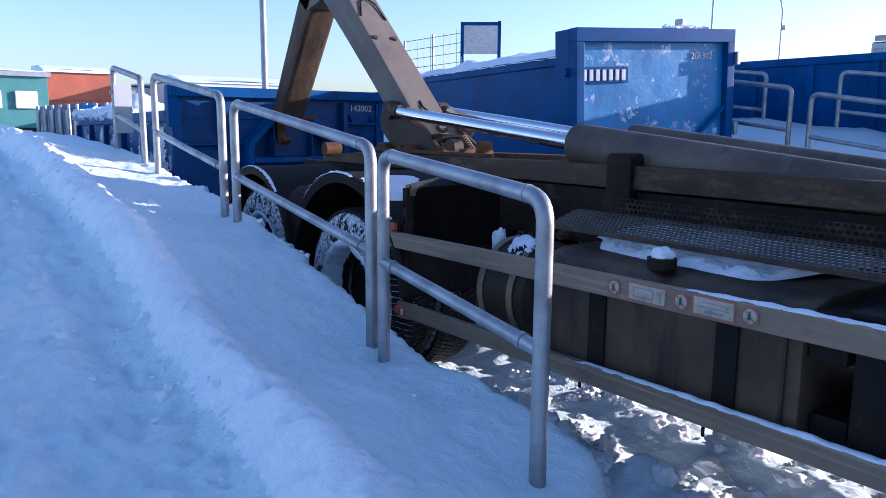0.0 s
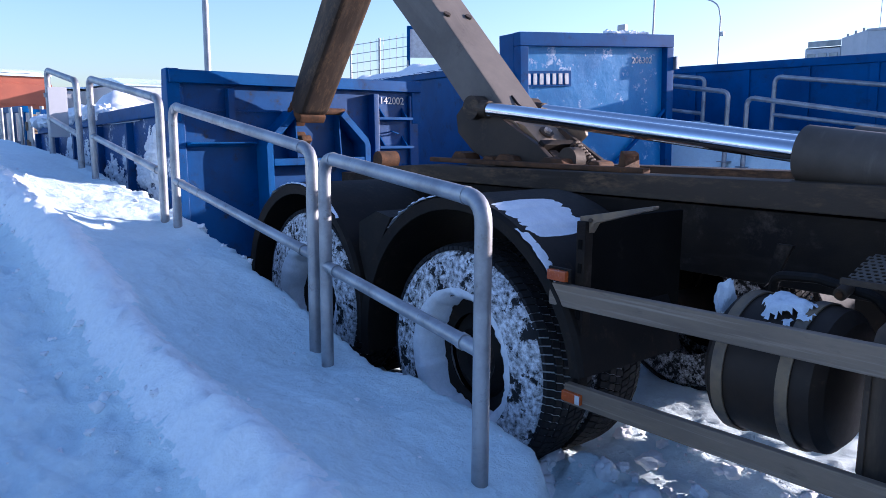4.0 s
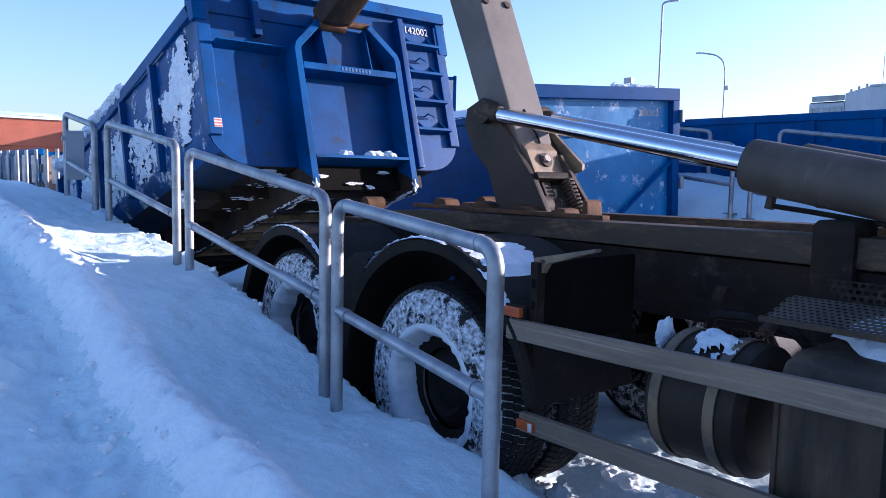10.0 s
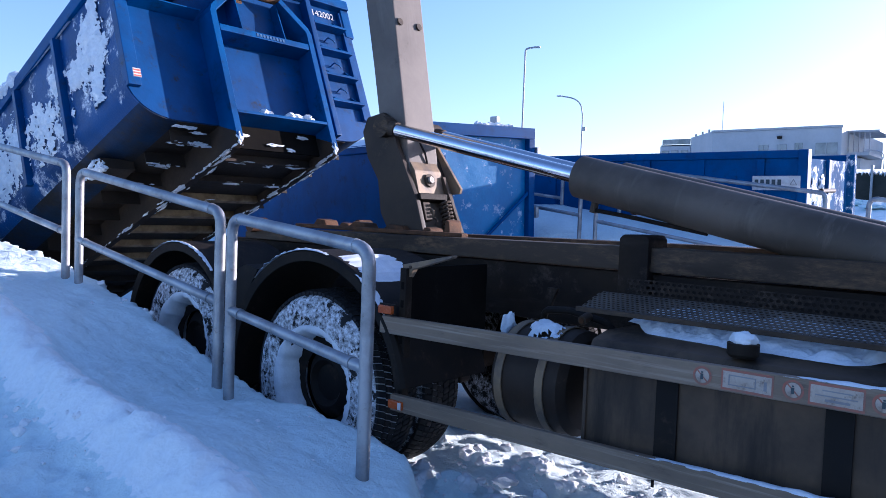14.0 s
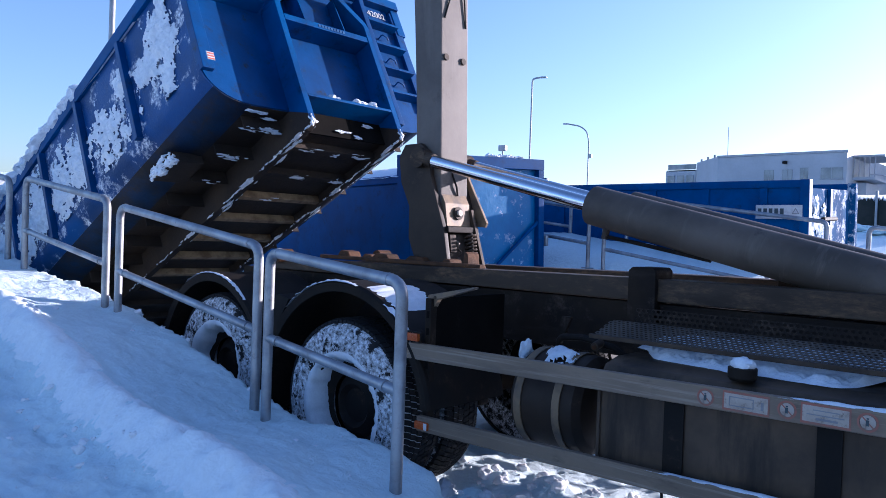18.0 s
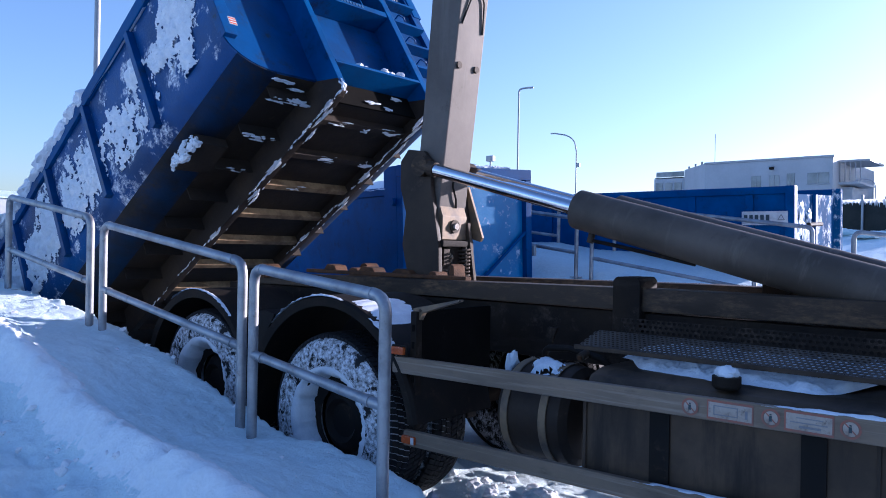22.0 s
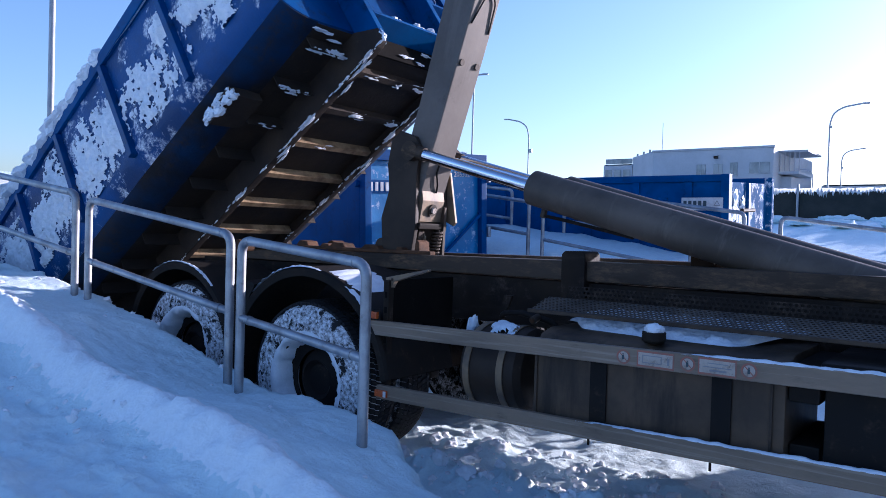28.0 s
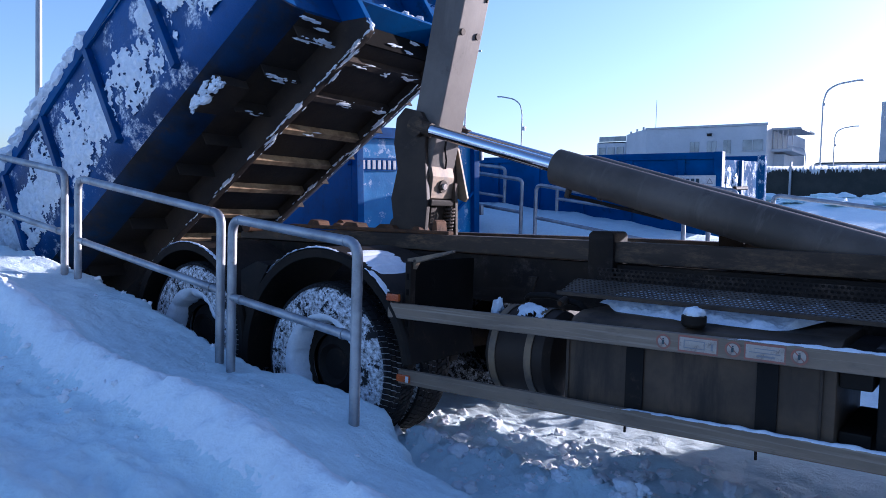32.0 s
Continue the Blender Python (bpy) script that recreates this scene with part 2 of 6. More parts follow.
BARK_WOOD = material("weathered_wood", (0.24, 0.17, 0.11), 0.75, 0.0, (0.17, 0.12, 0.08), None, 4.0, 40.0, 0.3, 0.004, stretch=(0.3, 3, 3))


# ---- mesh helpers ----
def mesh_of(name, bm, material_, smooth=None):
    """A mesh from bm; smooth: the angle in degrees below which edges are rounded."""
    me = bpy.data.meshes.new(name)
    bm.normal_update()
    if smooth:
        for f in bm.faces:
            f.smooth = True
        for ed in bm.edges:
            if len(ed.link_faces) == 2 and ed.calc_face_angle(0) > radians(smooth):
                ed.smooth = False
    bm.to_mesh(me)
    bm.free()
    me.materials.append(material_)
    return me


def part(name, bm, material_, parent=None, label="", smooth=28):
    few = len(bm.faces) < 1500
    ob = new(name, mesh_of(name, bm, material_, smooth))
    ob.parent = parent
    if smooth and few:              # flat faces stay flat beside their rounded edges
        ob.modifiers.new("flat_faces", 'WEIGHTED_NORMAL').keep_sharp = True
    if label:
        ob["label"] = label
    return ob


def thing(name, label, category, group="", kind="", m=None):
    """An Empty at a thing's base that carries its parts."""
    ob = tagged(new(name), label, category, group, kind)
    ob.empty_display_size = 0.2
    if m is not None:
        ob.matrix_basis = m
    return ob


def box(bm, lo, hi, bevel=0.0, m=None):
    """A box between two corners, its edges rounded by bevel."""
    c = [(a + b) / 2 for a, b in zip(lo, hi)]
    s = [abs(b - a) for a, b in zip(lo, hi)]
    t = Matrix.Translation(c) @ Matrix.Diagonal((*s, 1))
    r = bmesh.ops.create_cube(bm, size=1, matrix=(m @ t) if m is not None else t)
    if bevel:
        es = list({ed for v in r["verts"] for ed in v.link_edges})
        bmesh.ops.bevel(bm, geom=es, offset=bevel, segments=2, profile=0.5, affect='EDGES')
    return bm


def a_box(lo, hi, bevel=0.0, m=None):
    return box(bmesh.new(), lo, hi, bevel, m)


def rod(bm, a, b, r, r2=None, n=14, caps=True):
    """A round bar from a to b."""
    a, b = Vector(a), Vector(b)
    d = b - a
    q = d.to_track_quat("Z", "Y").to_matrix().to_4x4()
    bmesh.ops.create_cone(bm, cap_ends=caps, segments=n, radius1=r, radius2=r if r2 is None else r2, depth=d.length,
                          matrix=Matrix.Translation((a + b) / 2) @ q)
    return bm


def tube(bm, pts, r, bend=0.1, n=12, steps=5):
    """A pipe along points, its corners rounded to the radius bend."""
    p = [Vector(q) for q in pts]
    line = [p[0]]
    for a, b, c in zip(p, p[1:], p[2:]):
        u, w = (a - b).normalized(), (c - b).normalized()
        half = u.angle(w) / 2
        cut = min(bend / math.tan(half), 0.45 * (a - b).length, 0.45 * (c - b).length)
        s, f = b + u * cut, b + w * cut
        for k in range(steps + 1):
            t = k / steps
            line.append((1 - t) ** 2 * s + 2 * t * (1 - t) * b + t * t * f)
    line.append(p[-1])
    rings, side = [], None
    for i, q in enumerate(line):
        d = (line[min(i + 1, len(line) - 1)] - line[max(i - 1, 0)]).normalized()
        if side is None:
            side = d.orthogonal().normalized()
        side = (side - d * side.dot(d)).normalized()
        up = d.cross(side)
        rings.append([bm.verts.new(q + r * (math.cos(2 * math.pi * k / n) * side + math.sin(2 * math.pi * k / n) * up)) for k in range(n)])
    for a, b in zip(rings, rings[1:]):
        for k in range(n):
            bm.faces.new((a[k], a[(k + 1) % n], b[(k + 1) % n], b[k]))
    bm.faces.new(rings[0][::-1])
    bm.faces.new(rings[-1])
    return bm


def prism(bm, outline, y0, y1, bevel=0.0):
    """A plate: an outline in x and z, from y0 to y1."""
    a = [bm.verts.new((x, y0, z)) for x, z in outline]
    b = [bm.verts.new((x, y1, z)) for x, z in outline]
    fs = [bm.faces.new(a), bm.faces.new(b[::-1])]
    k = len(outline)
    for i in range(k):
        fs.append(bm.faces.new((a[i], b[i], b[(i + 1) % k], a[(i + 1) % k])))
    bmesh.ops.recalc_face_normals(bm, faces=fs)
    if bevel:
        bmesh.ops.bevel(bm, geom=list({ed for f in fs for ed in f.edges}), offset=bevel, segments=2, profile=0.5, affect='EDGES')
    return bm


def lathe(bm, profile, n=40, m=None):
    """A ring turned about the y axis: profile of (radius, y)."""
    rings = []
    for r, y in profile:
        rings.append([bm.verts.new((r * math.sin(2 * math.pi * k / n), y, r * math.cos(2 * math.pi * k / n))) for k in range(n)])
    fs = []
    for a, b in zip(rings, rings[1:]):
        for k in range(n):
            fs.append(bm.faces.new((a[k], b[k], b[(k + 1) % n], a[(k + 1) % n])))
    bmesh.ops.recalc_face_normals(bm, faces=fs)
    if m is not None:
        bmesh.ops.transform(bm, matrix=m, verts=[v for r in rings for v in r])
    return bm


BALLS = {}


def ball(sub):
    """The points and faces of a unit ball, kept for reuse."""
    if sub not in BALLS:
        b = bmesh.new()
        bmesh.ops.create_icosphere(b, subdivisions=sub, radius=1.0)
        b.verts.index_update()
        BALLS[sub] = ([v.co.copy() for v in b.verts], [[v.index for v in f.verts] for f in b.faces])
        b.free()
    return BALLS[sub]


def clod(bm, c, r, seed, sub=2, flat=1.0, rough=0.45, long=1.0, wide=1.0):
    """An uneven lump of snow."""
    rr = random.Random(seed)
    off = Vector((rr.random() * 50, rr.random() * 50, rr.random() * 50))
    sx, sy, sz = (r * rr.uniform(0.75, 1.25) for _ in range(3))
    sx, sy = sx * long, sy * wide
    points, faces = ball(sub)
    vs = []
    for p in points:
        k = 1 + rough * noise.noise(p * 1.6 + off) + 0.5 * rough * noise.noise(p * 4 + off)
        vs.append(bm.verts.new((p.x * sx * k + c[0], p.y * sy * k + c[1], p.z * sz * flat * k + c[2])))
    for f in faces:
        bm.faces.new([vs[i] for i in f])
    return bm


def spread(xs, v):
    """Straight steps between pairs of place and height."""
    return float(np.interp(v, [a for a, _ in xs], [b for _, b in xs]))


def lettering(text, size, material_, m, parent, name="number", label="", depth=0.002):
    """Letters of the built-in font as a thin mesh, standing in the pose m."""
    cu = bpy.data.curves.new(name, 'FONT')
    cu.body, cu.size, cu.extrude, cu.align_x, cu.align_y = text, size, depth, 'CENTER', 'CENTER'
    tmp = bpy.data.objects.new(name, cu)
    me = bpy.data.meshes.new_from_object(tmp)
    bpy.data.objects.remove(tmp)
    me.materials.clear()
    me.materials.append(material_)
    ob = new(name, me)
    ob.parent, ob.matrix_basis = parent, m
    if label:
        ob["label"] = label
    return ob

# ---- the ground: one sheet of snow, a ramp beside the lane, a second ramp behind ----
RAMP = [(-60, 1.2), (-14, 1.33), (-8, 1.34), (-5.5, 1.27), (-4, 1.15), (-1.9, 0.92), (-1.2, 0.81), (-0.5, 0.62), (0, 0.53),
        (0.7, 0.50), (1.14, 0.44), (1.5, 0.33), (2.2, 0.24), (3.0, 0.2), (4, 0.12), (6, 0.0)]
FAR_RAMP = [(-60, 1.9), (-9, 1.9), (-2.8, 1.62), (-1.4, 1.5), (0.9, 1.2), (4, 0.8), (9, 0.1), (10, 0.0)]


def fbm(x, y, s, seed=0.0):
    return noise.fractal(Vector((x * s, y * s, seed)), 0.9, 2.1, 4)


def smooth_step(a, b, v):
    t = min(1, max(0, (v - a) / (b - a)))
    return t * t * (3 - 2 * t)


def ground_height(x, y):
    lane = 0.0 + 0.03 * fbm(x, y, 2.2) + 0.018 * fbm(x, y, 7.0, 3.0)
    if -0.8 < y < 2.4:                      # churned snow and wheel tracks in the lane
        kerb = math.exp(-((y - 0.3 - 0.08 * fbm(x, 0, 1.5, 14.0)) / 0.17) ** 2) * (1 - smooth_step(2.6, 3.3, x))
        lane += kerb * (0.09 + 0.10 * max(0, fbm(x, y, 4.0, 9.0)) + 0.07 * abs(fbm(x, y, 9.0, 12.0)) + 0.03 * abs(fbm(x, y, 20.0, 13.0)))
        lane += 0.05 * math.exp(-((y - 1.0) / 0.2) ** 2) * (1 + fbm(x, y, 5.0, 15.0)) - 0.03 * smooth_step(2.0, 3.0, x)
    r = spread(RAMP, x)
    r += 0.035 * fbm(x, y, 0.9, 5.0) + 0.016 * fbm(x * 0.7, y, 4.0, 8.0) + 0.009 * fbm(x * 0.6, y, 10.0, 18.0)
    r += 0.05 * math.exp(-((y + 0.95) / 0.3) ** 2)                           # bank along the rail
    track = smooth_step(-1.12, -1.38, y)
    rough = 0.035 * fbm(x * 0.6, y, 5.0, 2.0) + 0.02 * fbm(x, y, 12.0, 21.0) + 0.03 * fbm(x * 0.1, y, 6.0, 22.0)
    r -= track * (0.09 - rough)                                              # driven way
    ridge = math.exp(-((y + 1.16 + 0.018 * fbm(x, 0, 0.9, 4.0)) / 0.15) ** 2)
    r += ridge * (0.085 * (1 + 0.4 * fbm(x, y, 9.0, 31.0)) + 0.02 * abs(fbm(x, y, 16.0, 33.0)))
    r += 0.02 * max(0.0, fbm(x, y, 6.0, 41.0) - 0.25) + 0.006 * fbm(x, y, 22.0, 43.0)
    edge = -0.13 + 0.05 * fbm(x, 0, 1.6, 7.0) + 0.03 * fbm(x, y, 8.0, 7.0) + 0.02 * fbm(x, y, 18.0, 17.0) - 0.22 * smooth_step(1.0, 1.6, x) - 0.1 * smooth_step(1.6, 4, x)
    wide = 0.16 + 0.12 * smooth_step(0.9, 1.6, x)
    k = smooth_step(edge, edge - wide, y)
    z = lane + k * (r - lane)
    if y > 2.2:
        f = spread(FAR_RAMP, x) - 0.34 * (1 - smooth_step(5.7, 6.8, y)) + 0.04 * fbm(x, y, 1.2, 6.0)
        k2 = smooth_step(5.68, 5.8, y) * (1 - smooth_step(7.1, 7.3, y))
        z += k2 * max(0, f - z)
        out = smooth_step(11.0, 13.0, y)
        rise = smooth_step(13.0, 25.0, y) * smooth_step(-34.0, -22.0, x)
        z += out * (0.95 + 1.35 * rise + 0.12 * fbm(x, y, 0.3, 1.0) + 0.06 * rise * fbm(x, y, 1.1, 3.0) - z)
    far = max(abs(x), abs(y))
    if far > 60:
        z = z * 0.6 + 0.4 * 1.2
    return z


def graded(lo, hi, step, reach, grow=1.22):
    v = list(np.arange(lo, hi + 1e-6, step))
    s = step
    while v[-1] < reach:
        s *= grow
        v.append(v[-1] + s)
    s = step
    while v[0] > -reach:
        s *= grow
        v.insert(0, v[0] - s)
    return v


def sheet(name, xs, ys, height, material_, label):
    nx, ny = len(xs), len(ys)
    verts = [(x, y, height(x, y)) for y in ys for x in xs]
    faces = [(j * nx + i, j * nx + i + 1, (j + 1) * nx + i + 1, (j + 1) * nx + i) for j in range(ny - 1) for i in range(nx - 1)]
    me = bpy.data.meshes.new(name)
    me.from_pydata(verts, [], faces)
    me.polygons.foreach_set("use_smooth", [True] * len(faces))
    me.materials.append(material_)
    return tagged(new(name, me), label, "snow", kind="structure")


sheet("ground", graded(-4.5, 4.0, 0.023, 900), graded(-2.6, 1.5, 0.023, 900), ground_height, SNOW,
      "deep shaded snow with plough tracks and drifts")


# ---- fresh powder thrown up along the driven track ----
bm = bmesh.new()
g = []
for i in range(520):
    x = -7.0 + 0.02 * i
    mid = -1.17 - 0.018 * fbm(x, 0, 0.9, 4.0)
    row = []
    for j in range(19):
        y = mid + 0.02 * (j - 9)
        k = 1.0 - (abs(j - 9) / 6.0) ** 2 + 0.5 * fbm(x, y, 3.5, 51.0) + 0.5 * fbm(x, y, 12.0, 53.0)
        row.append(bm.verts.new((x, y, ground_height(x, y) + max(-0.02, min(0.014, 0.014 * k)))))
    g.append(row)
for a, b in zip(g, g[1:]):
    for j in range(18):
        bm.faces.new((a[j], b[j], b[j + 1], a[j + 1]))
tagged(new("powder_snow", mesh_of("powder_snow", bm, POWDER, 80)), "line of fresh powder beside the driven track", "snow", kind="stuff")


# ---- rails along the ramps ----
def rail(x0, z0, x1, z1, y0, y1, base0, base1, label, mid=0.455):
    """A frame of bent steel pipe: two legs, a sloping top and a knee bar. z0, z1: the tops at both ends."""
    r = 0.027
    t = thing("guard_rail", label, "railing", "guard rails along the ramps", m=pose(x0, y0, base0))
    o = Vector((x0, y0, base0))
    bm = bmesh.new()
    tube(bm, [Vector((x0, y0, base0 - 0.25)) - o, Vector((x0, y0, z0)) - o, Vector((x1, y1, z1)) - o, Vector((x1, y1, base1 - 0.25)) - o], r, 0.085, 14, 6)
    part("hoop", bm, STEEL, t, smooth=50)
    bm = bmesh.new()
    a, b = Vector((x0, y0, z0 - mid)) - o, Vector((x1, y1, z1 - mid)) - o
    rod(bm, a, b, r * 0.88)
    bar = part("knee_bar", bm, STEEL, t, smooth=50)
    d = (b - a).normalized()
    for p in (a + d * 0.1, b - d * 0.1):
        c = bmesh.new()
        rod(c, p - d * 0.012, p + d * 0.012, r * 1.02, n=16)
        part("coupling", c, STEEL, bar, smooth=50)
    top = (Vector((x1, y1, z1)) - Vector((x0, y0, z0))).normalized()
    for p in (Vector((x1, y1, z1)) - o - top * 0.09, Vector((x0, y0, z0)) - o + top * 0.09):
        c = bmesh.new()
        rod(c, p - top * 0.006, p + top * 0.006, r * 1.08, n=16)
        part("coupling", c, STEEL, t, smooth=50)
    for x, y, z in ((x0, y0, base0), (x1, y1, base1)):
        part("foot_plate", a_box(Vector((x - 0.06, y - 0.06, z - 0.03)) - o, Vector((x + 0.06, y + 0.06, z - 0.018)) - o, 0.003), STEEL, t)
    return t


NEAR = "dented galvanised pipe guard rail standing in snow"
rail(0.045, 1.410, 1.165, 1.325, -0.475, -0.60, 0.52, 0.44, NEAR)
rail(-1.87, 1.655, -0.075, 1.435, -0.41, -0.465, 0.90, 0.53, NEAR)
rail(-3.76, 1.905, -2.01, 1.70, -0.39, -0.44, 1.12, 0.92, NEAR)
rail(-5.35, 2.06, -4.19, 1.905, -0.36, -0.385, 1.25, 1.16, "galvanised pipe guard rail with a grey board tied to it")
FARL = "galvanised pipe guard rail on the snowy ramp behind"
rail(-4.1, 2.25, -1.86, 1.955, 5.85, 5.85, 1.45, 1.2, FARL)
rail(-1.63, 1.89, 0.45, 1.58, 5.85, 5.85, 1.15, 0.9, FARL)
rail(0.75, 1.53, 2.8, 1.25, 5.85, 5.85, 0.8, 0.6, FARL)
rail(-4.6, 2.40, -2.85, 2.20, 6.95, 6.95, 1.55, 1.45, FARL)
rail(-1.90, 2.18, 0.75, 1.86, 6.95, 6.95, 1.35, 1.0, FARL)
rail(1.2, 1.81, 3.4, 1.54, 6.95, 6.95, 0.9, 0.75, FARL)


# ---- the truck: origin on the ground under the front axle of the rear pair ----
truck = thing("hook_lift_truck", "dark dirty hook lift truck with snow on its tyres and tank", "truck")

# rows of seconds and metres that the truck has rolled forward
ROLL = [(0, -1.279), (0.5, -1.218), (1, -1.044), (1.5, -0.679), (2, -0.215), (2.5, 0.089), (4.5, 0.305), (5, 0.223), (5.5, 0.135), (6, 0.060), (6.5, 0.006), 
        (7, 0.008), (7.5, 0.009), (8, 0.010), (8.5, 0.011), (9, 0.011), (9.5, 0.012), (10, 0.013), (10.5, 0.014), (11, 0.015), (11.5, 0.018), (12, 0.021), 
        (12.5, 0.025), (13, 0.028), (13.5, 0.028), (15.5, 0.028), (16, 0.028), (16.5, 0.028), (17, 0.029), (17.5, 0.029), (18, 0.029), (18.5, 0.029), 
        (19, 0.029), (19.5, 0.029), (20, 0.029), (20.5, 0.029), (21, 0.029), (21.5, 0.029), (22, 0.029), (22.5, 0.029), (23, 0.029), (23.5, 0.029), 
        (24, 0.029), (24.5, 0.029), (25, 0.030), (25.5, 0.030), (26, 0.030), (26.5, 0.030), (28.5, 0.030), (29, 0.056), (29.5, 0.070), (30, 0.106), 
        (30.5, 0.159), (31, 0.204), (31.5, 0.221), (32, 0.258)]


def tread_blocks():
    """Slanted blocks in six rows round a tyre, with narrow gaps between them."""
    bm = bmesh.new()
    rr = random.Random(12)
    rows = ((0.022, 0.064), (0.070, 0.110), (0.116, 0.157), (0.163, 0.204), (0.210, 0.250), (0.256, 0.298))
    count = 92
    for j, (ya, yb) in enumerate(rows):
        outer = j in (0, 5)
        for k in range(count):
            a0 = 2 * math.pi * (k + 0.5 * (j % 2)) / count
            half, skew = 2 * math.pi / count * rr.uniform(0.38, 0.43), 0.010 * (1 if j < 3 else -1)
            top = 0.526 + rr.uniform(-0.001, 0.001)
            vs = []
            for y, off in ((ya, -skew), (yb, skew)):
                low = top - (0.012 if outer and ((j == 0) == (y == ya)) else 0.0)
                for a in (a0 - half + off, a0 + half + off):
                    for r in (0.495, low):
                        vs.append(bm.verts.new((r * math.sin(a), y, r * math.cos(a))))
            p, q, u, v, m0, m1, m2, m3 = vs
            for f in ((q, v, m3, m1), (p, q, m1, m0), (u, m2, m3, v), (p, u, v, q), (m0, m1, m3, m2)):
                bm.faces.new(f)
    bmesh.ops.recalc_face_normals(bm, faces=bm.faces)
    return bm


def wheel(x, z, y0, turn):
    """A twin wheel: the outer tyre's side at y0."""
    w = part("wheel", lathe(bmesh.new(), [(0.20, 0.12), (0.285, 0.10), (0.29, 0.03), (0.31, 0.02), (0.30, 0.06), (0.30, 0.30), (0.31, 0.34), (0.28, 0.3), (0.20, 0.2)], 40), FENDER, truck)
    w.matrix_basis = pose(x, y0, z)
    prof = [(0.305, 0.03), (0.34, 0.008), (0.42, 0.0), (0.475, 0.012), (0.503, 0.045), (0.512, 0.09), (0.514, 0.16), (0.512, 0.23), (0.503, 0.275), (0.475, 0.305), (0.305, 0.29)]
    bm = lathe(bmesh.new(), prof, 56)
    part("tyre", bm, RUBBER, w)
    # snow pressed into the grooves, and the dark blocks that stand out of it
    part("groove_snow", lathe(bmesh.new(), [(0.500, 0.028), (0.513, 0.06), (0.517, 0.10), (0.518, 0.16), (0.517, 0.22), (0.513, 0.26), (0.500, 0.292)], 72), STUCK_SNOW, w, "snow pressed into the tread grooves")
    tread = part("tread", tread_blocks(), RUBBER, w, "winter tread of slanted rubber blocks", 0)
    bm = lathe(bmesh.new(), [(0.0, 0.13), (0.10, 0.13), (0.13, 0.10), (0.16, 0.12), (0.2, 0.15)], 28)
    part("hub", bm, FENDER, w)
    bm = lathe(bmesh.new(), prof, 48, Matrix.Translation((0, 0.34, 0)))
    inner = part("inner_tyre", bm, TREAD_SNOW, w)
    blocks = new("tread", tread.data)
    blocks.parent, blocks.matrix_basis = inner, pose(0, 0.34, 0)
    # snow frozen to the side wall, an uneven skin
    bm = bmesh.new()
    n, rings = 120, []
    for r, y in ((0.312, 0.012), (0.33, -0.006), (0.36, -0.008), (0.40, -0.006), (0.44, -0.002), (0.475, 0.006), (0.495, 0.03), (0.505, 0.05)):
        rings.append([bm.verts.new((r * math.sin(2 * math.pi * k / n), y - 0.005 * noise.noise(Vector((r * 30, k * 0.35, turn))), r * math.cos(2 * math.pi * k / n))) for k in range(n)])
    for p, q in zip(rings, rings[1:]):
        for k in range(n):
            bm.faces.new((p[k], q[k], q[(k + 1) % n], p[(k + 1) % n]))
    bmesh.ops.recalc_face_normals(bm, faces=bm.faces)
    part("frozen_snow", bm, TYRE_SNOW, w, "skin of frozen snow on the side wall", 70)
    # snow packed in the dish of the rim
    bm = bmesh.new()
    n, rings = 144, []
    for r, y, u in ((0.338, 0.004, 0.2), (0.330, -0.008, 0.4), (0.312, -0.010, 0.6), (0.297, -0.002, 0.9), (0.284, 0.022, 1.0), (0.272, 0.06, 1.1), (0.262, 0.11, 1.1), (0.250, 0.17, 0.8)):
        ring = []
        for k in range(n):
            a = 2 * math.pi * k / n
            d = noise.fractal(Vector((math.sin(a) * 2.2, math.cos(a) * 2.2, turn)), 0.9, 2.1, 3)
            e2 = noise.fractal(Vector((math.sin(a) * 9, math.cos(a) * 9, turn + y * 20)), 0.8, 2.1, 3)
            q = r + 0.020 * u * d + 0.005 * u * e2 - (0.025 * u * max(0, math.sin(a - 2.2 - turn)) if u > 0.8 else 0)
            ring.append(bm.verts.new((q * math.sin(a), y + 0.008 * d + 0.005 * e2, q * math.cos(a))))
        rings.append(ring)
    for p, q in zip(rings, rings[1:]):
        for k in range(n):
            bm.faces.new((p[k], q[k], q[(k + 1) % n], p[(k + 1) % n]))
    bmesh.ops.recalc_face_normals(bm, faces=bm.faces)
    part("rim_snow", bm, STUCK_SNOW, w, "snow packed round the rim", 60)
    return w


WHEELS = [wheel(0.0, 0.5, 0.05, 0.0), wheel(-1.37, 0.545, 0.05, 1.0)]
FAR_WHEELS, NEAR_FRONT, FAR_FRONT = [], [], []
for x, z in ((0.0, 0.5), (-1.37, 0.545)):
    w = copy_thing(WHEELS[0], pose(x, 2.45, z, 0, 0, 180))
    FAR_WHEELS.append(w)


def fender(x, z, r, hi=100):
    """A mudguard arched over a wheel, with a rolled lip."""
    bm = bmesh.new()
    n, lo, hi = 30, radians(-100), radians(hi)
    rows = []
    for k in range(n + 1):
        a = lo + (hi - lo) * k / n
        rows.append([bm.verts.new((x + q * math.sin(a), y, z + q * math.cos(a))) for q, y in ((r - 0.05, 0.0), (r, -0.008), (r + 0.012, 0.012), (r + 0.012, 0.62), (r - 0.012, 0.62), (r - 0.015, 0.02), (r - 0.05, 0.012))])
    for a, b in zip(rows, rows[1:]):
        for k in range(7):
            bm.faces.new((a[k], b[k], b[(k + 1) % 7], a[(k + 1) % 7]))
    bmesh.ops.recalc_face_normals(bm, faces=bm.faces)
    return part("mudguard", bm, FENDER, truck)


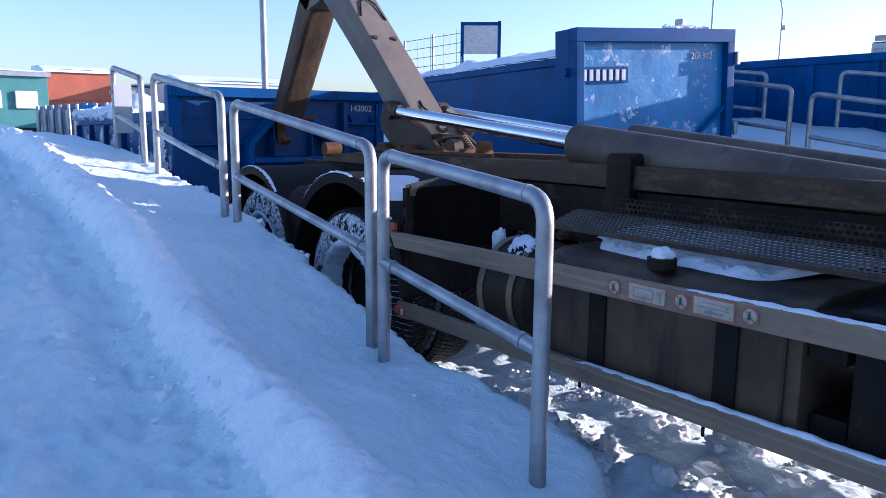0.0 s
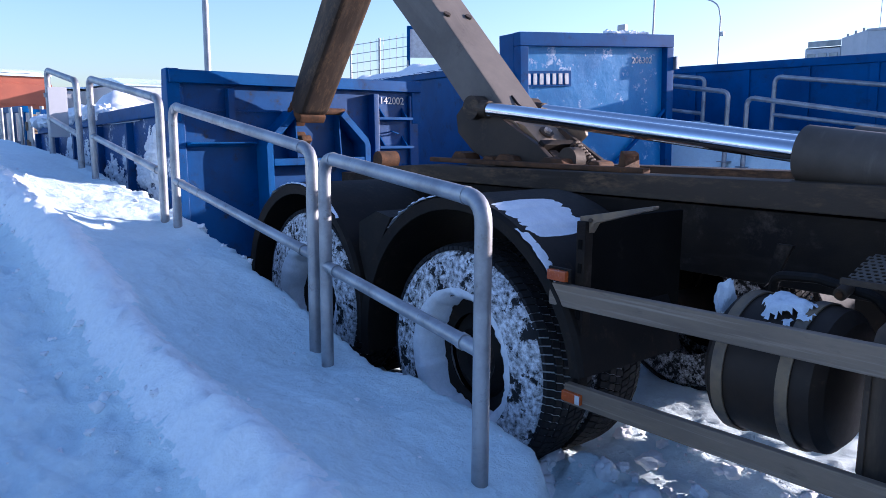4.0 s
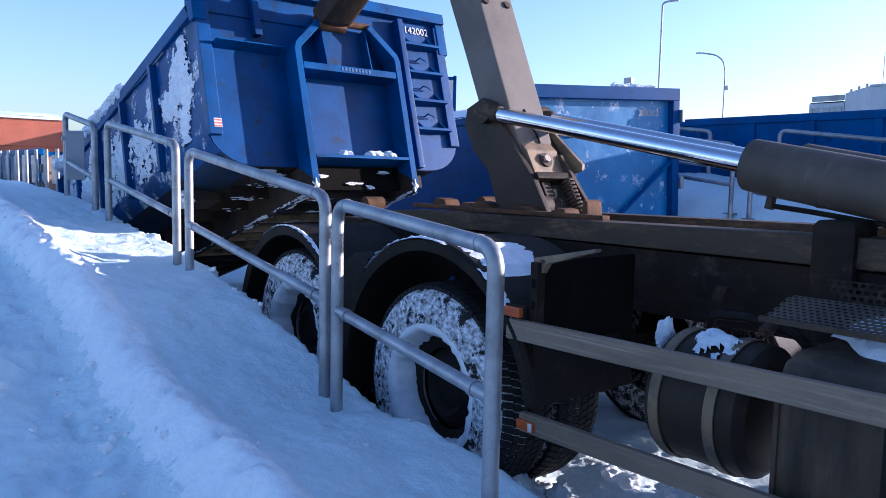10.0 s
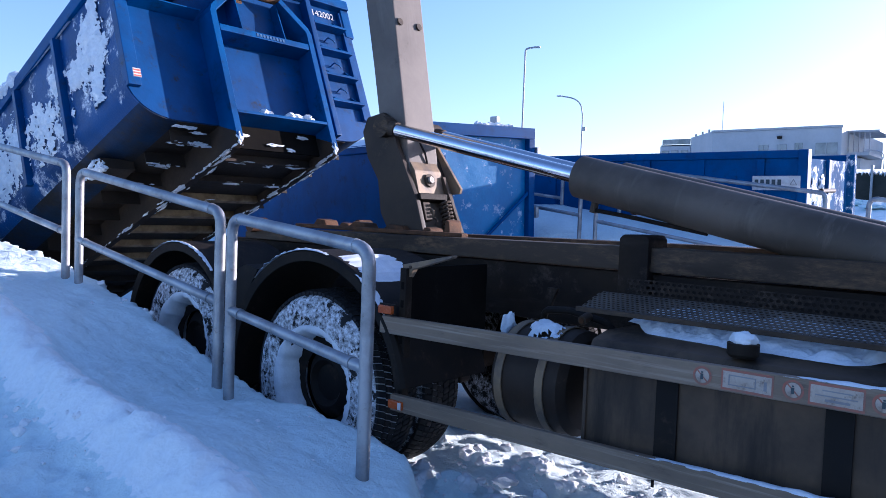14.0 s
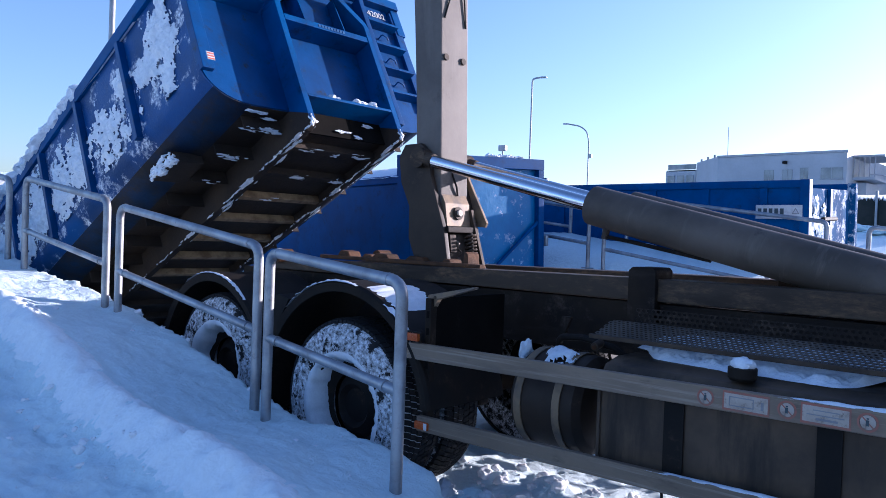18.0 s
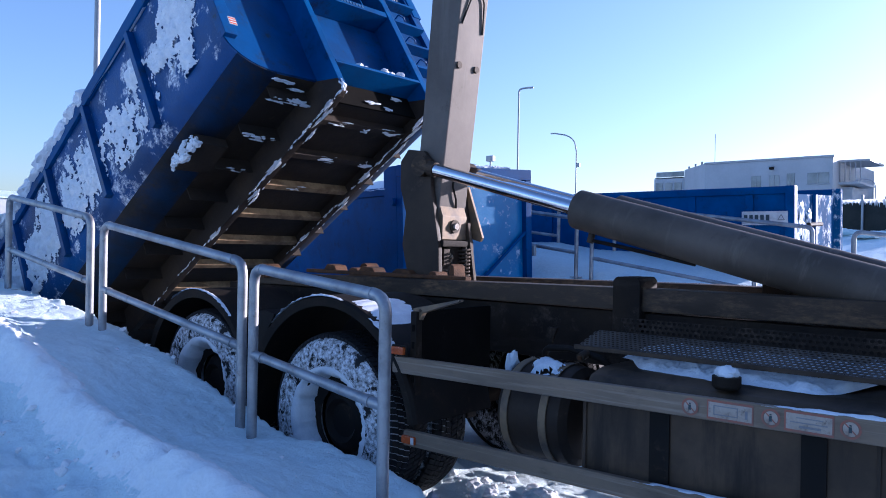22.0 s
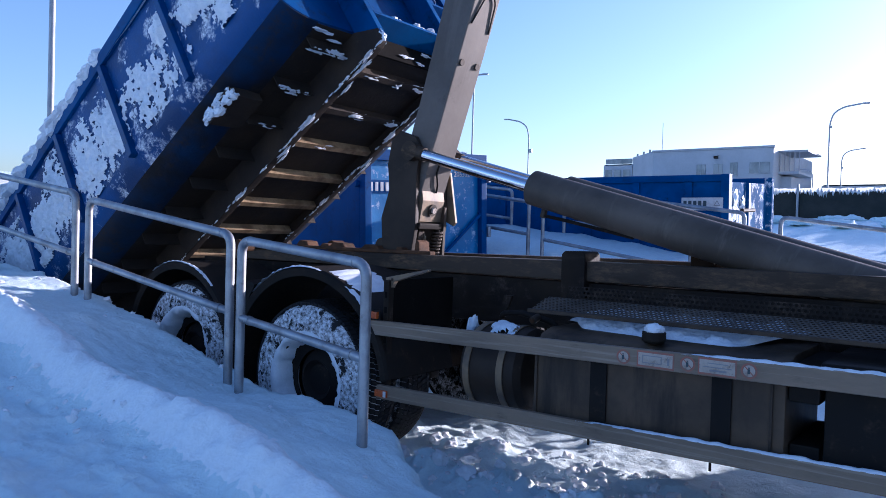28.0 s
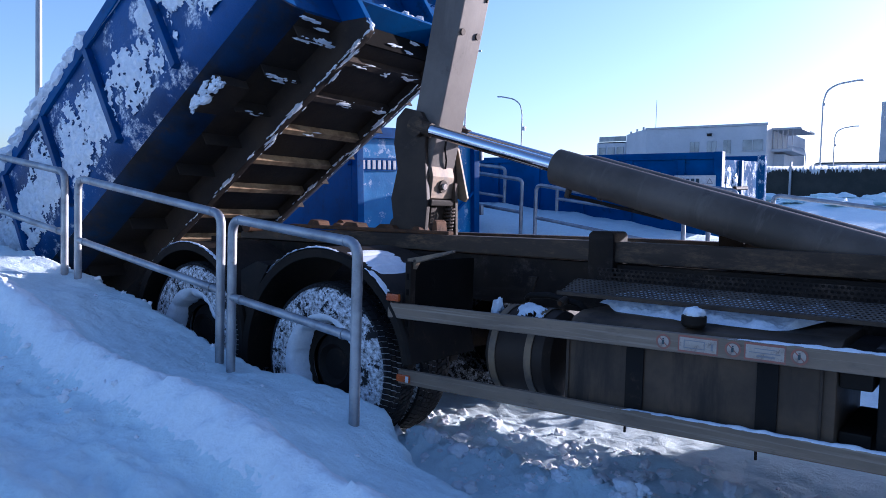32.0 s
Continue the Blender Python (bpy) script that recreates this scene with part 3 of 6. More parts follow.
GUARDS = [fender(0.02, 0.50, 0.735, 80), fender(-1.37, 0.545, 0.66)]
part("valance", prism(bmesh.new(), [(-0.78, 1.05), (-0.62, 1.12), (-0.5, 1.1), (-0.6, 0.95), (-0.7, 0.7), (-0.78, 0.9)], 0.03, 0.6), FENDER, truck)

# frame
part("chassis_rail", a_box((-2.2, 0.80, 0.92), (6.2, 0.90, 1.215), 0.006), CHASSIS, truck)
part("chassis_rail", a_box((-2.2, 1.62, 0.92), (6.2, 1.72, 1.215), 0.006), CHASSIS, truck)
sub = part("sub_frame_rail", prism(bmesh.new(), [(-1.75, 1.22), (6.2, 1.235), (6.2, 1.345), (1.5, 1.342), (-1.2, 1.31), (-1.75, 1.27)], 0.77, 0.93, 0.006), FRAME, truck)
part("sub_frame_rail", prism(bmesh.new(), [(-1.75, 1.22), (6.2, 1.235), (6.2, 1.345), (1.5, 1.342), (-1.2, 1.31), (-1.75, 1.27)], 1.60, 1.76, 0.006), FRAME, truck)
for x in (-1.3, 0.4, 1.9, 3.2, 4.6):
    part("cross_member", a_box((x, 0.9, 0.98), (x + 0.12, 1.62, 1.18), 0.004), CHASSIS, truck)
part("axle", rod(bmesh.new(), (0, 0.3, 0.5), (0, 2.2, 0.5), 0.09), CHASSIS, truck)
part("axle", rod(bmesh.new(), (-1.37, 0.3, 0.545), (-1.37, 2.2, 0.545), 0.09), CHASSIS, truck)

# side guard
def bar_z(x):
    return 0.016 * (x - 0.6)


def guard_bar(x0, x1, z, h):
    bm = bmesh.new()
    prism(bm, [(x0, z + bar_z(x0)), (x1, z + bar_z(x1)), (x1, z + h + bar_z(x1)), (x0, z + h + bar_z(x0))], -0.005, 0.028, 0.006)
    return part("side_guard_bar", bm, ALU, truck, "scuffed aluminium side guard bar")


upper = guard_bar(0.58, 6.0, 0.878, 0.085)
lower = guard_bar(0.67, 6.0, 0.512, 0.08)
for x, top in ((0.675, 1.20), (5.2, 0.98)):
    post = part("guard_post", a_box((x, 0.03, 0.5), (x + 0.042, 0.075, top), 0.004), CHASSIS, truck)
    for k in range(7):
        part("slot", a_box((x + 0.014, 0.0265, 0.57 + 0.088 * k), (x + 0.030, 0.032, 0.605 + 0.088 * k)), FLAP, post)
part("gusset", prism(bmesh.new(), [(0.672, 1.155), (0.672, 1.215), (0.80, 1.240), (0.985, 1.278), (0.985, 1.266), (0.82, 1.218), (0.74, 1.195), (0.715, 1.155)], 0.050, 0.085, 0.003), STRAP, truck, "tan folded bracket with bolt holes")
for x, z in ((0.69, 1.18), (0.725, 1.205)):
    part("bolt", rod(bmesh.new(), (x, 0.044, z), (x, 0.051, z), 0.008, n=10), DULL, truck)
for x, z, p in ((0.625, 0.995, upper), (0.715, 0.548, lower)):
    lamp = part("side_marker", a_box((x - 0.045, -0.02, z - 0.02), (x + 0.045, 0.01, z + 0.02), 0.005), ORANGE, truck, "orange side reflector")
    part("housing", a_box((x - 0.055, 0.0, z - 0.028), (x + 0.055, 0.012, z + 0.028), 0.003), FENDER, lamp)
    part("lens_end", a_box((x + 0.022, -0.0215, z - 0.017), (x + 0.043, -0.019, z + 0.017), 0.001), WHITE, lamp, "pale end of the reflector") if p is lower else None


def sticker(x, w, round_, marks):
    """A warning sticker on the upper guard bar: red rimmed, its symbols plain bars."""
    z, h = 0.921 + bar_z(x), 0.036
    if round_:
        bm = lathe(bmesh.new(), [(0.0, 0.0), (0.024, 0.0)], 24)
        s = part("sticker", bm, FADED, upper, "round red and white warning sticker", 0)
        s.matrix_basis = pose(x, -0.0075, z)
        part("ring", lathe(bmesh.new(), [(0.026, 0.0), (0.033, 0.0)], 28), FADED_RED, s).matrix_basis = pose(0, -0.0006, 0)
        bm = a_box((-0.03, -0.0014, -0.002), (0.03, -0.0006, 0.002))
        bmesh.ops.rotate(bm, cent=(0, 0, 0), matrix=Matrix.Rotation(radians(45), 3, 'Y'), verts=bm.verts)
        part("bar", bm, FADED_RED, s, smooth=0)
        bm = bmesh.new()
        box(bm, (-0.006, -0.0016, -0.012), (0.004, -0.0008, 0.008))
        box(bm, (-0.004, -0.0016, 0.010), (0.003, -0.0008, 0.015))
        part("symbol", bm, DARK_PRINT, s, smooth=0)
    else:
        s = part("sticker", a_box((-w / 2, -0.0006, -h), (w / 2, 0.0006, h)), FADED_RED, upper, "red rimmed warning sticker", 0)
        s.matrix_basis = pose(x, -0.0062, z)
        part("field", a_box((-w / 2 + 0.006, -0.0016, -h + 0.008), (w / 2 - 0.006, -0.0009, h - 0.008)), FADED, s, smooth=0)
        for a, b, c, d in marks:
            part("symbol", a_box((a, -0.0024, c), (b, -0.0018, d)), GREY_PRINT, s, smooth=0)


sticker(2.19, 0, True, ())
sticker(2.34, 0.17, False, [(-0.06, 0.03, 0.014, 0.018), (-0.06, 0.03, -0.018, -0.014), (-0.06, -0.056, -0.018, 0.018), (0.026, 0.03, -0.018, 0.018), (0.055, 0.065, -0.018, 0.012)])
sticker(2.485, 0, True, ())
sticker(2.61, 0.16, False, [(-0.04, 0.045, 0.012, 0.016), (-0.06, 0.06, -0.004, 0.0), (-0.03, 0.04, -0.02, -0.012)])
sticker(2.74, 0, True, ())

# tanks
air = part("air_tank", lathe(bmesh.new(), [(0.0, 1.10), (0.12, 1.105), (0.20, 1.12), (0.236, 1.15), (0.24, 1.18), (0.24, 1.46), (0.236, 1.49), (0.20, 1.52), (0.12, 1.535), (0.0, 1.54)], 40, Matrix.Translation((0, 0.40, 0.73)) @ Matrix.Rotation(radians(-90), 4, 'Z')), AIR_TANK, truck, "dark cylindrical air tank")
for x in (1.19, 1.41):
    part("strap", lathe(bmesh.new(), [(0.243, -0.02), (0.249, -0.02), (0.249, 0.02), (0.243, 0.02)], 40, Matrix.Translation((x, 0.40, 0.73)) @ Matrix.Rotation(radians(90), 4, 'Z')), STRAP, air, "worn tan strap")
bm = prism(bmesh.new(), [(0.10, 0.57), (0.10, 0.90), (0.16, 0.985), (0.26, 1.01), (0.74, 1.01), (0.74, 0.57)], 1.66, 2.86, 0.01)
for v in bm.verts:
    v.co.x, v.co.y = v.co.y, v.co.x
bmesh.ops.reverse_faces(bm, faces=bm.faces)
tank = part("fuel_tank", bm, TANK, truck, "dull grey fuel tank with a snowy top", 40)
for x, w in ((1.67, 0.015), (1.98, 0.085), (2.56, 0.085), (2.80, 0.012)):
    part("strap", a_box((x, 0.088, 0.575), (x + w, 0.0985, 0.9), 0.002), DULL if w < 0.02 else FENDER, tank)
battery = part("battery_box", a_box((3.0, 0.12, 0.56), (3.9, 0.7, 0.98), 0.015), FENDER, truck, "black battery box")
part("lid", a_box((2.985, 0.10, 0.98), (3.92, 0.72, 1.01), 0.01), FENDER, battery)
part("tank_bracket", a_box((2.862, 0.12, 0.83), (2.984, 0.7, 0.98), 0.01), FENDER, truck)
part("tank_bracket", a_box((2.862, 0.16, 0.56), (2.984, 0.7, 0.65), 0.01), FENDER, truck)
part("mud_flap", a_box((0.66, 0.09, 0.60), (0.68, 0.70, 1.20), 0.004), FLAP, truck, "black rubber mud flap")
for x, z in ((0.0, 0.74), (-1.37, 0.78)):
    part("air_bellows", lathe(bmesh.new(), [(0.0, 0.0), (0.13, 0.0), (0.15, 0.05), (0.12, 0.1), (0.15, 0.15), (0.12, 0.2), (0.0, 0.2)], 24, pose(x + 0.3, 0.78, z, 90)), FENDER, truck)
part("trailing_arm", a_box((-1.9, 0.72, 0.5), (0.5, 0.82, 0.62), 0.02), CHASSIS, truck)

cap = part("filler_cap", lathe(bmesh.new(), [(0.0, 0.0), (0.045, 0.0), (0.055, 0.012), (0.055, 0.05), (0.0, 0.055)], 24, pose(2.26, 0.17, 1.0, 90)), FENDER, tank)
bm = bmesh.new()
clod(bm, (2.26, 0.17, 1.062), 0.054, 4, 3, 0.6, 0.2)
part("snow_cap", bm, STUCK_SNOW, cap)
bm = bmesh.new()
nx, ny = 220, 60
g = []
for i in range(nx + 1):
    x = 1.66 + 1.16 * i / nx
    lo = 0.275 + 0.05 * noise.fractal(Vector((x * 3.5, 1, 2)), 0.9, 2.1, 4) - 0.05 * math.exp(-((x - 2.5) / 0.2) ** 2) + 0.38 * smooth_step(2.55, 2.82, x) + 0.2 * (1 - smooth_step(1.66, 1.85, x))
    row = []
    for j in range(ny + 1):
        f = j / ny
        y = lo + (0.73 - lo) * f
        hh = 0.034 * min(1, 9 * f, 8 * i / nx, 8 * (nx - i) / nx) * (0.75 + 0.55 * noise.fractal(Vector((x * 11, y * 11, 6)), 0.9, 2.1, 4))
        row.append(bm.verts.new((x, y, 1.010 + 0.12 * max(0, y - 0.32) + max(0.001, hh) + 0.007 * noise.noise(Vector((x * 55, y * 55, 1))) * min(1, 9 * f))))
    g.append(row)
for i in range(nx):
    for j in range(ny):
        bm.faces.new((g[i][j], g[i + 1][j], g[i + 1][j + 1], g[i][j + 1]))
part("snow", bm, STUCK_SNOW, tank, "granular band of snow along the tank", 60)
for x in (2.02, 2.59):
    part("hanging_bolt", rod(bmesh.new(), (x, 0.012, 0.505), (x, 0.012, 0.54), 0.006, n=8), CHASSIS, lower)


def snow_strip(x0, x1, y0, y1, z, parent, seed, slope=0.0, thick=0.014):
    """A thin uneven strip of snow along a ledge."""
    bm = bmesh.new()
    n = max(8, int((x1 - x0) / 0.02))
    rows = []
    for i in range(n + 1):
        x = x0 + (x1 - x0) * i / n
        h = thick * (0.45 + 0.9 * abs(noise.fractal(Vector((x * 7, seed, 0)), 0.9, 2, 3))) * min(1, 6 * i / n, 6 * (n - i) / n) + 0.001
        b = z + slope * (x - x0) - 0.003
        yo = y0 + 0.006 * noise.noise(Vector((x * 20, seed, 5)))
        rows.append([bm.verts.new(p) for p in ((x, yo, b), (x, yo + 0.004, b + h * 0.7), (x, (yo + y1) / 2, b + h), (x, y1, b + h * 0.6), (x, y1, b))])
    for a, b in zip(rows, rows[1:]):
        for k in range(5):
            bm.faces.new((a[k], b[k], b[(k + 1) % 5], a[(k + 1) % 5]))
    bm.faces.new(rows[0])
    bm.faces.new(rows[-1][::-1])
    bmesh.ops.recalc_face_normals(bm, faces=bm.faces)
    return part("snow", bm, STUCK_SNOW, parent, "thin strip of snow", 60)


snow_strip(2.42, 4.2, -0.004, 0.027, 0.963 + bar_z(2.42), upper, 1.0, 0.016)
snow_strip(1.92, 4.2, -0.004, 0.027, 0.592 + bar_z(1.92), lower, 2.0, 0.016)
bm = bmesh.new()
nx, ny = 40, 30
g = {}
for i in range(nx + 1):
    for j in range(ny + 1):
        x, a = 1.20 + 0.30 * i / nx, radians(-62 + 72 * j / ny)
        k = 0.7 - ((x - 1.335) / 0.10) ** 2 - ((math.degrees(a) + 22) / 28) ** 2 + 0.9 * noise.fractal(Vector((x * 16, a * 5, 3)), 0.9, 2.1, 4)
        if k > 0:
            q = 0.243 + min(0.03, 0.05 * k)
            g[i, j] = bm.verts.new((x, 0.40 + q * math.sin(a), 0.73 + q * math.cos(a)))
for i in range(nx):
    for j in range(ny):
        q = [(i, j), (i + 1, j), (i + 1, j + 1), (i, j + 1)]
        if all(p in g for p in q):
            bm.faces.new([g[p] for p in q])
bmesh.ops.delete(bm, geom=[v for v in bm.verts if not v.link_faces], context='VERTS')
part("snow", bm, STUCK_SNOW, air, "splash of snow on the air tank", 70)
bm = bmesh.new()
clod(bm, (1.085, 0.36, 0.945), 0.034, 33, 3, 1.7, 0.5)
part("snow", bm, STUCK_SNOW, air)
part("air_pipe", tube(bmesh.new(), [(1.16, 0.56, 0.90), (1.18, 0.52, 1.02), (1.34, 0.50, 1.035), (1.52, 0.52, 1.0), (1.60, 0.56, 0.90)], 0.018, 0.06, 10), FENDER, air, "black air pipe over the tank")
valve = part("drain_valve", rod(bmesh.new(), (1.44, 0.44, 1.005), (1.44, 0.50, 1.02), 0.022, n=14), DULL, air)
part("cap", rod(bmesh.new(), (1.44, 0.432, 1.003), (1.44, 0.441, 1.006), 0.012, n=12), RUST, valve)
part("bracket", prism(bmesh.new(), [(1.10, 0.95), (1.16, 1.02), (1.20, 1.12), (1.14, 1.12)], 0.60, 0.62, 0.002), CHASSIS, air)


def arc_snow(cx, cz, r, lo, hi, y0, y1, thick, parent, seed):
    """Snow lying along an arched mudguard."""
    bm = bmesh.new()
    n = int((hi - lo) / 0.7)
    rows = []
    for i in range(n + 1):
        a = radians(lo + (hi - lo) * i / n)
        t = thick * (0.35 + 1.1 * abs(noise.fractal(Vector((i * 0.16, seed, 0)), 0.9, 2, 3))) * min(1, 5 * i / n, 5 * (n - i) / n) + 0.001
        yo = y0 + 0.03 * noise.fractal(Vector((i * 0.22, seed, 5)), 0.9, 2.1, 3) * min(1.0, thick / 0.03)
        row = []
        for k in range(6):
            y = yo + (y1 - yo) * k / 5
            q = r - 0.004 + t * (0.15, 0.8, 1.0, 0.95, 0.7, 0.1)[k] * (1 + 0.3 * noise.noise(Vector((i * 0.2, k * 0.7, seed))) + 0.45 * noise.fractal(Vector((i * 0.45, k * 1.3, seed + 3)), 0.9, 2.1, 3))
            row.append(bm.verts.new((cx + q * math.sin(a), y, cz + q * math.cos(a))))
        rows.append(row)
    for a, b in zip(rows, rows[1:]):
        for k in range(5):
            bm.faces.new((a[k], b[k], b[k + 1], a[k + 1]))
    bmesh.ops.recalc_face_normals(bm, faces=bm.faces)
    return part("snow", bm, STUCK_SNOW, parent, "snow lying on the mudguard", 60)


arc_snow(0.02, 0.50, 0.747, 12, 37, 0.03, 0.42, 0.022, GUARDS[0], 1.0)
arc_snow(0.02, 0.50, 0.747, 30, 52, -0.004, 0.05, 0.010, GUARDS[0], 6.0)
arc_snow(0.02, 0.50, 0.747, -42, 12, -0.012, 0.03, 0.014, GUARDS[0], 2.0)
arc_snow(-1.37, 0.545, 0.672, -30, 40, -0.012, 0.02, 0.010, GUARDS[1], 3.0)

# perforated step above the tank
def grate(x0, x1, nx, ny, y0, y1, z0, z1):
    bm = bmesh.new()
    sx = (x1 - x0) / nx
    up = Vector((0, -(z1 - z0), y1 - y0)).normalized()
    row = Vector((0, (y1 - y0) / ny, (z1 - z0) / ny))
    ring = [(math.cos(math.pi * k / 4), math.sin(math.pi * k / 4)) for k in range(8)]
    for j in range(ny):
        o = Vector((x0 - (0.5 * sx if j % 2 else 0), y0, z0)) + row * (j + 0.5)
        edge = {}

        def corner(i, u, v):
            key = (round(2 * i + u), v)
            if key not in edge:
                edge[key] = bm.verts.new(o + Vector((sx * (i + 0.5 + 0.5 * u), 0, 0)) + row * (0.5 * v))
            return edge[key]

        for i in range(nx):
            sq = [corner(i, u, v) for u, v in ((1, 0), (1, 1), (0, 1), (-1, 1), (-1, 0), (-1, -1), (0, -1), (1, -1))]
            c = o + Vector((sx * (i + 0.5), 0, 0))
            inn = [bm.verts.new(c + Vector((0.37 * sx * u, 0, 0)) + row * (0.34 * v)) for u, v in ring]
            for k in range(8):
                bm.faces.new((sq[k], sq[(k + 1) % 8], inn[(k + 1) % 8], inn[k]))
    bmesh.ops.remove_doubles(bm, verts=bm.verts, dist=0.0004)
    r = bmesh.ops.extrude_face_region(bm, geom=list(bm.faces))
    bmesh.ops.translate(bm, vec=-up * 0.003, verts=[v for v in r["geom"] if isinstance(v, bmesh.types.BMVert)])
    bmesh.ops.recalc_face_normals(bm, faces=bm.faces)
    return bm


step = part("perforated_step", grate(1.52, 3.6, 92, 9, 0.30, 0.48, 1.085, 1.145), GRATE, truck, "perforated steel walkway", 0)
part("step_back", grate(1.62, 3.6, 76, 4, 0.52, 0.53, 1.12, 1.21), CHASSIS, step, smooth=0)
part("step_edge", a_box((1.50, 0.28, 1.07), (3.6, 0.30, 1.09), 0.003), DULL, step)

# clamps and stops on the sub frame
for x, y in ((1.445, 0.74), (1.92, 1.58)):
    part("clamp", prism(bmesh.new(), [(x, 1.10), (x, 1.38), (x + 0.02, 1.40), (x + 0.14, 1.40), (x + 0.155, 1.38), (x + 0.155, 1.10)], y, y + 0.2, 0.008), CHASSIS, truck)

# lumps of churned snow in the lane
bm = bmesh.new()
rr = random.Random(5)
for k in range(760):
    x, y = rr.uniform(-0.6, 3.6), rr.choice((rr.gauss(0.3, 0.12), rr.gauss(0.3, 0.16), rr.gauss(0.95, 0.15), rr.uniform(-0.2, 1.3)))
    if y < -0.2 or x > 3.4:
        continue
    s = 0.008 + 0.045 * rr.random() ** 4
    clod(bm, (x, y, ground_height(x, y) + 0.15 * s), s, k, 2 if s < 0.022 else 3, 0.8, 0.55)
for k in range(260):                        # crumbs along the lip of the ramp and the driven ridge
    x = rr.uniform(-4.4, 2.0)
    y = rr.choice((rr.gauss(-0.26, 0.05), rr.gauss(-1.34, 0.12), rr.gauss(-1.34, 0.12), rr.uniform(-1.9, -0.3)))
    s = 0.005 + 0.022 * rr.random() ** 4
    clod(bm, (x, y, ground_height(x, y) + 0.1 * s), s, k, 1 if s < 0.012 else 2, 0.8, 0.8)
me = mesh_of("snow_lumps", bm, SNOW_CLOD, 60)
tagged(new("snow_lumps", me), "broken lumps of snow churned up in the lane", "snow", kind="stuff")

# the far side of the truck, its front wheels and cab, out of view; boxes added to block low sun
bm = prism(bmesh.new(), [(1.78, 0.56), (1.78, 1.0), (2.42, 1.0), (2.42, 0.56)], 2.05, 3.2, 0.02)
for v in bm.verts:
    v.co.x, v.co.y = v.co.y, v.co.x
bmesh.ops.reverse_faces(bm, faces=bm.faces)
part("sun_block_box", bm, FENDER, truck, "unseen black box added to block sun under the truck")
# bottom heights set how far sunlight reaches under the truck
part("sun_block_box", a_box((0.95, 1.8, 0.47), (2.0, 2.42, 1.0), 0.02), FENDER, truck)
part("sun_block_box", a_box((3.22, 1.8, 0.62), (4.0, 2.42, 1.0), 0.02), FENDER, truck)
part("sun_block_box", a_box((5.12, 1.8, 0.2), (5.45, 2.42, 1.0), 0.02), FENDER, truck)
part("side_guard_bar", a_box((0.58, 2.47, 0.88), (6.0, 2.5, 0.96), 0.005), ALU, truck)
for x, z, r in ((0.02, 0.50, 0.735), (-1.37, 0.545, 0.66)):
    g = fender(x, z, r)
    g.matrix_basis = pose(0, 2.5, 0) @ Matrix.Diagonal((1, -1, 1, 1))
for x in (4.55,):
    for y, turn in ((0.05, 0), (2.45, 180)):
        w = copy_thing(WHEELS[0], pose(x, y, 0.5, 0, 0, turn))
        (NEAR_FRONT if turn == 0 else FAR_FRONT).append(w)
cab = part("cab", prism(bmesh.new(), [(3.98, 1.16), (3.98, 2.95), (4.2, 3.15), (5.5, 3.15), (5.86, 2.2), (5.95, 1.6), (5.95, 0.62), (5.2, 0.62), (5.1, 1.05), (4.9, 1.16)], 0.02, 2.48, 0.05), WHITE, truck, "pale truck cab")
part("side_window", prism(bmesh.new(), [(4.5, 1.85), (4.5, 2.6), (5.35, 2.6), (5.62, 1.85)], 0.008, 0.03, 0.0), GLASS, cab)
part("windscreen", a_box((5.70, 0.2, 2.1), (5.745, 2.3, 2.5), 0.0), GLASS, cab)
part("bumper", a_box((5.5, 0.05, 0.35), (6.0, 2.45, 0.62), 0.04), FENDER, cab)

# ---- the lifting arm: turns on the truck about a pin across it ----
PIVOT = (-0.073, 1.049)
ARM_TURN = [(0, -52.98), (0.5, -52.99), (1, -53.65), (1.5, -54.00), (2, -53.04), (2.5, -52.74), (4.5, -50.58), (5, -48.31), (5.5, -46.02), (6, -43.57), 
        (6.5, -41.29), (7, -39.48), (7.5, -37.69), (8, -36.18), (8.5, -34.80), (9, -33.56), (9.5, -31.73), (10, -30.02), (10.5, -28.46), (11, -26.98), 
        (11.5, -25.33), (12, -23.06), (12.5, -21.76), (13, -20.46), (13.5, -18.73), (16, -13.6), (19, -6.3), (23, 2.4), (26, 9.0), (28.5, 11.7), 
        (29, 10.9), (29.5, 10.0), (30, 9.2), (30.5, 8.5), (31, 7.6), (31.5, 7.1), (32, 6.3)]


def upright_turn(deg):
    """A turn about the y axis by which what stands leans towards +x."""
    return Matrix.Rotation(radians(deg), 4, 'Y')


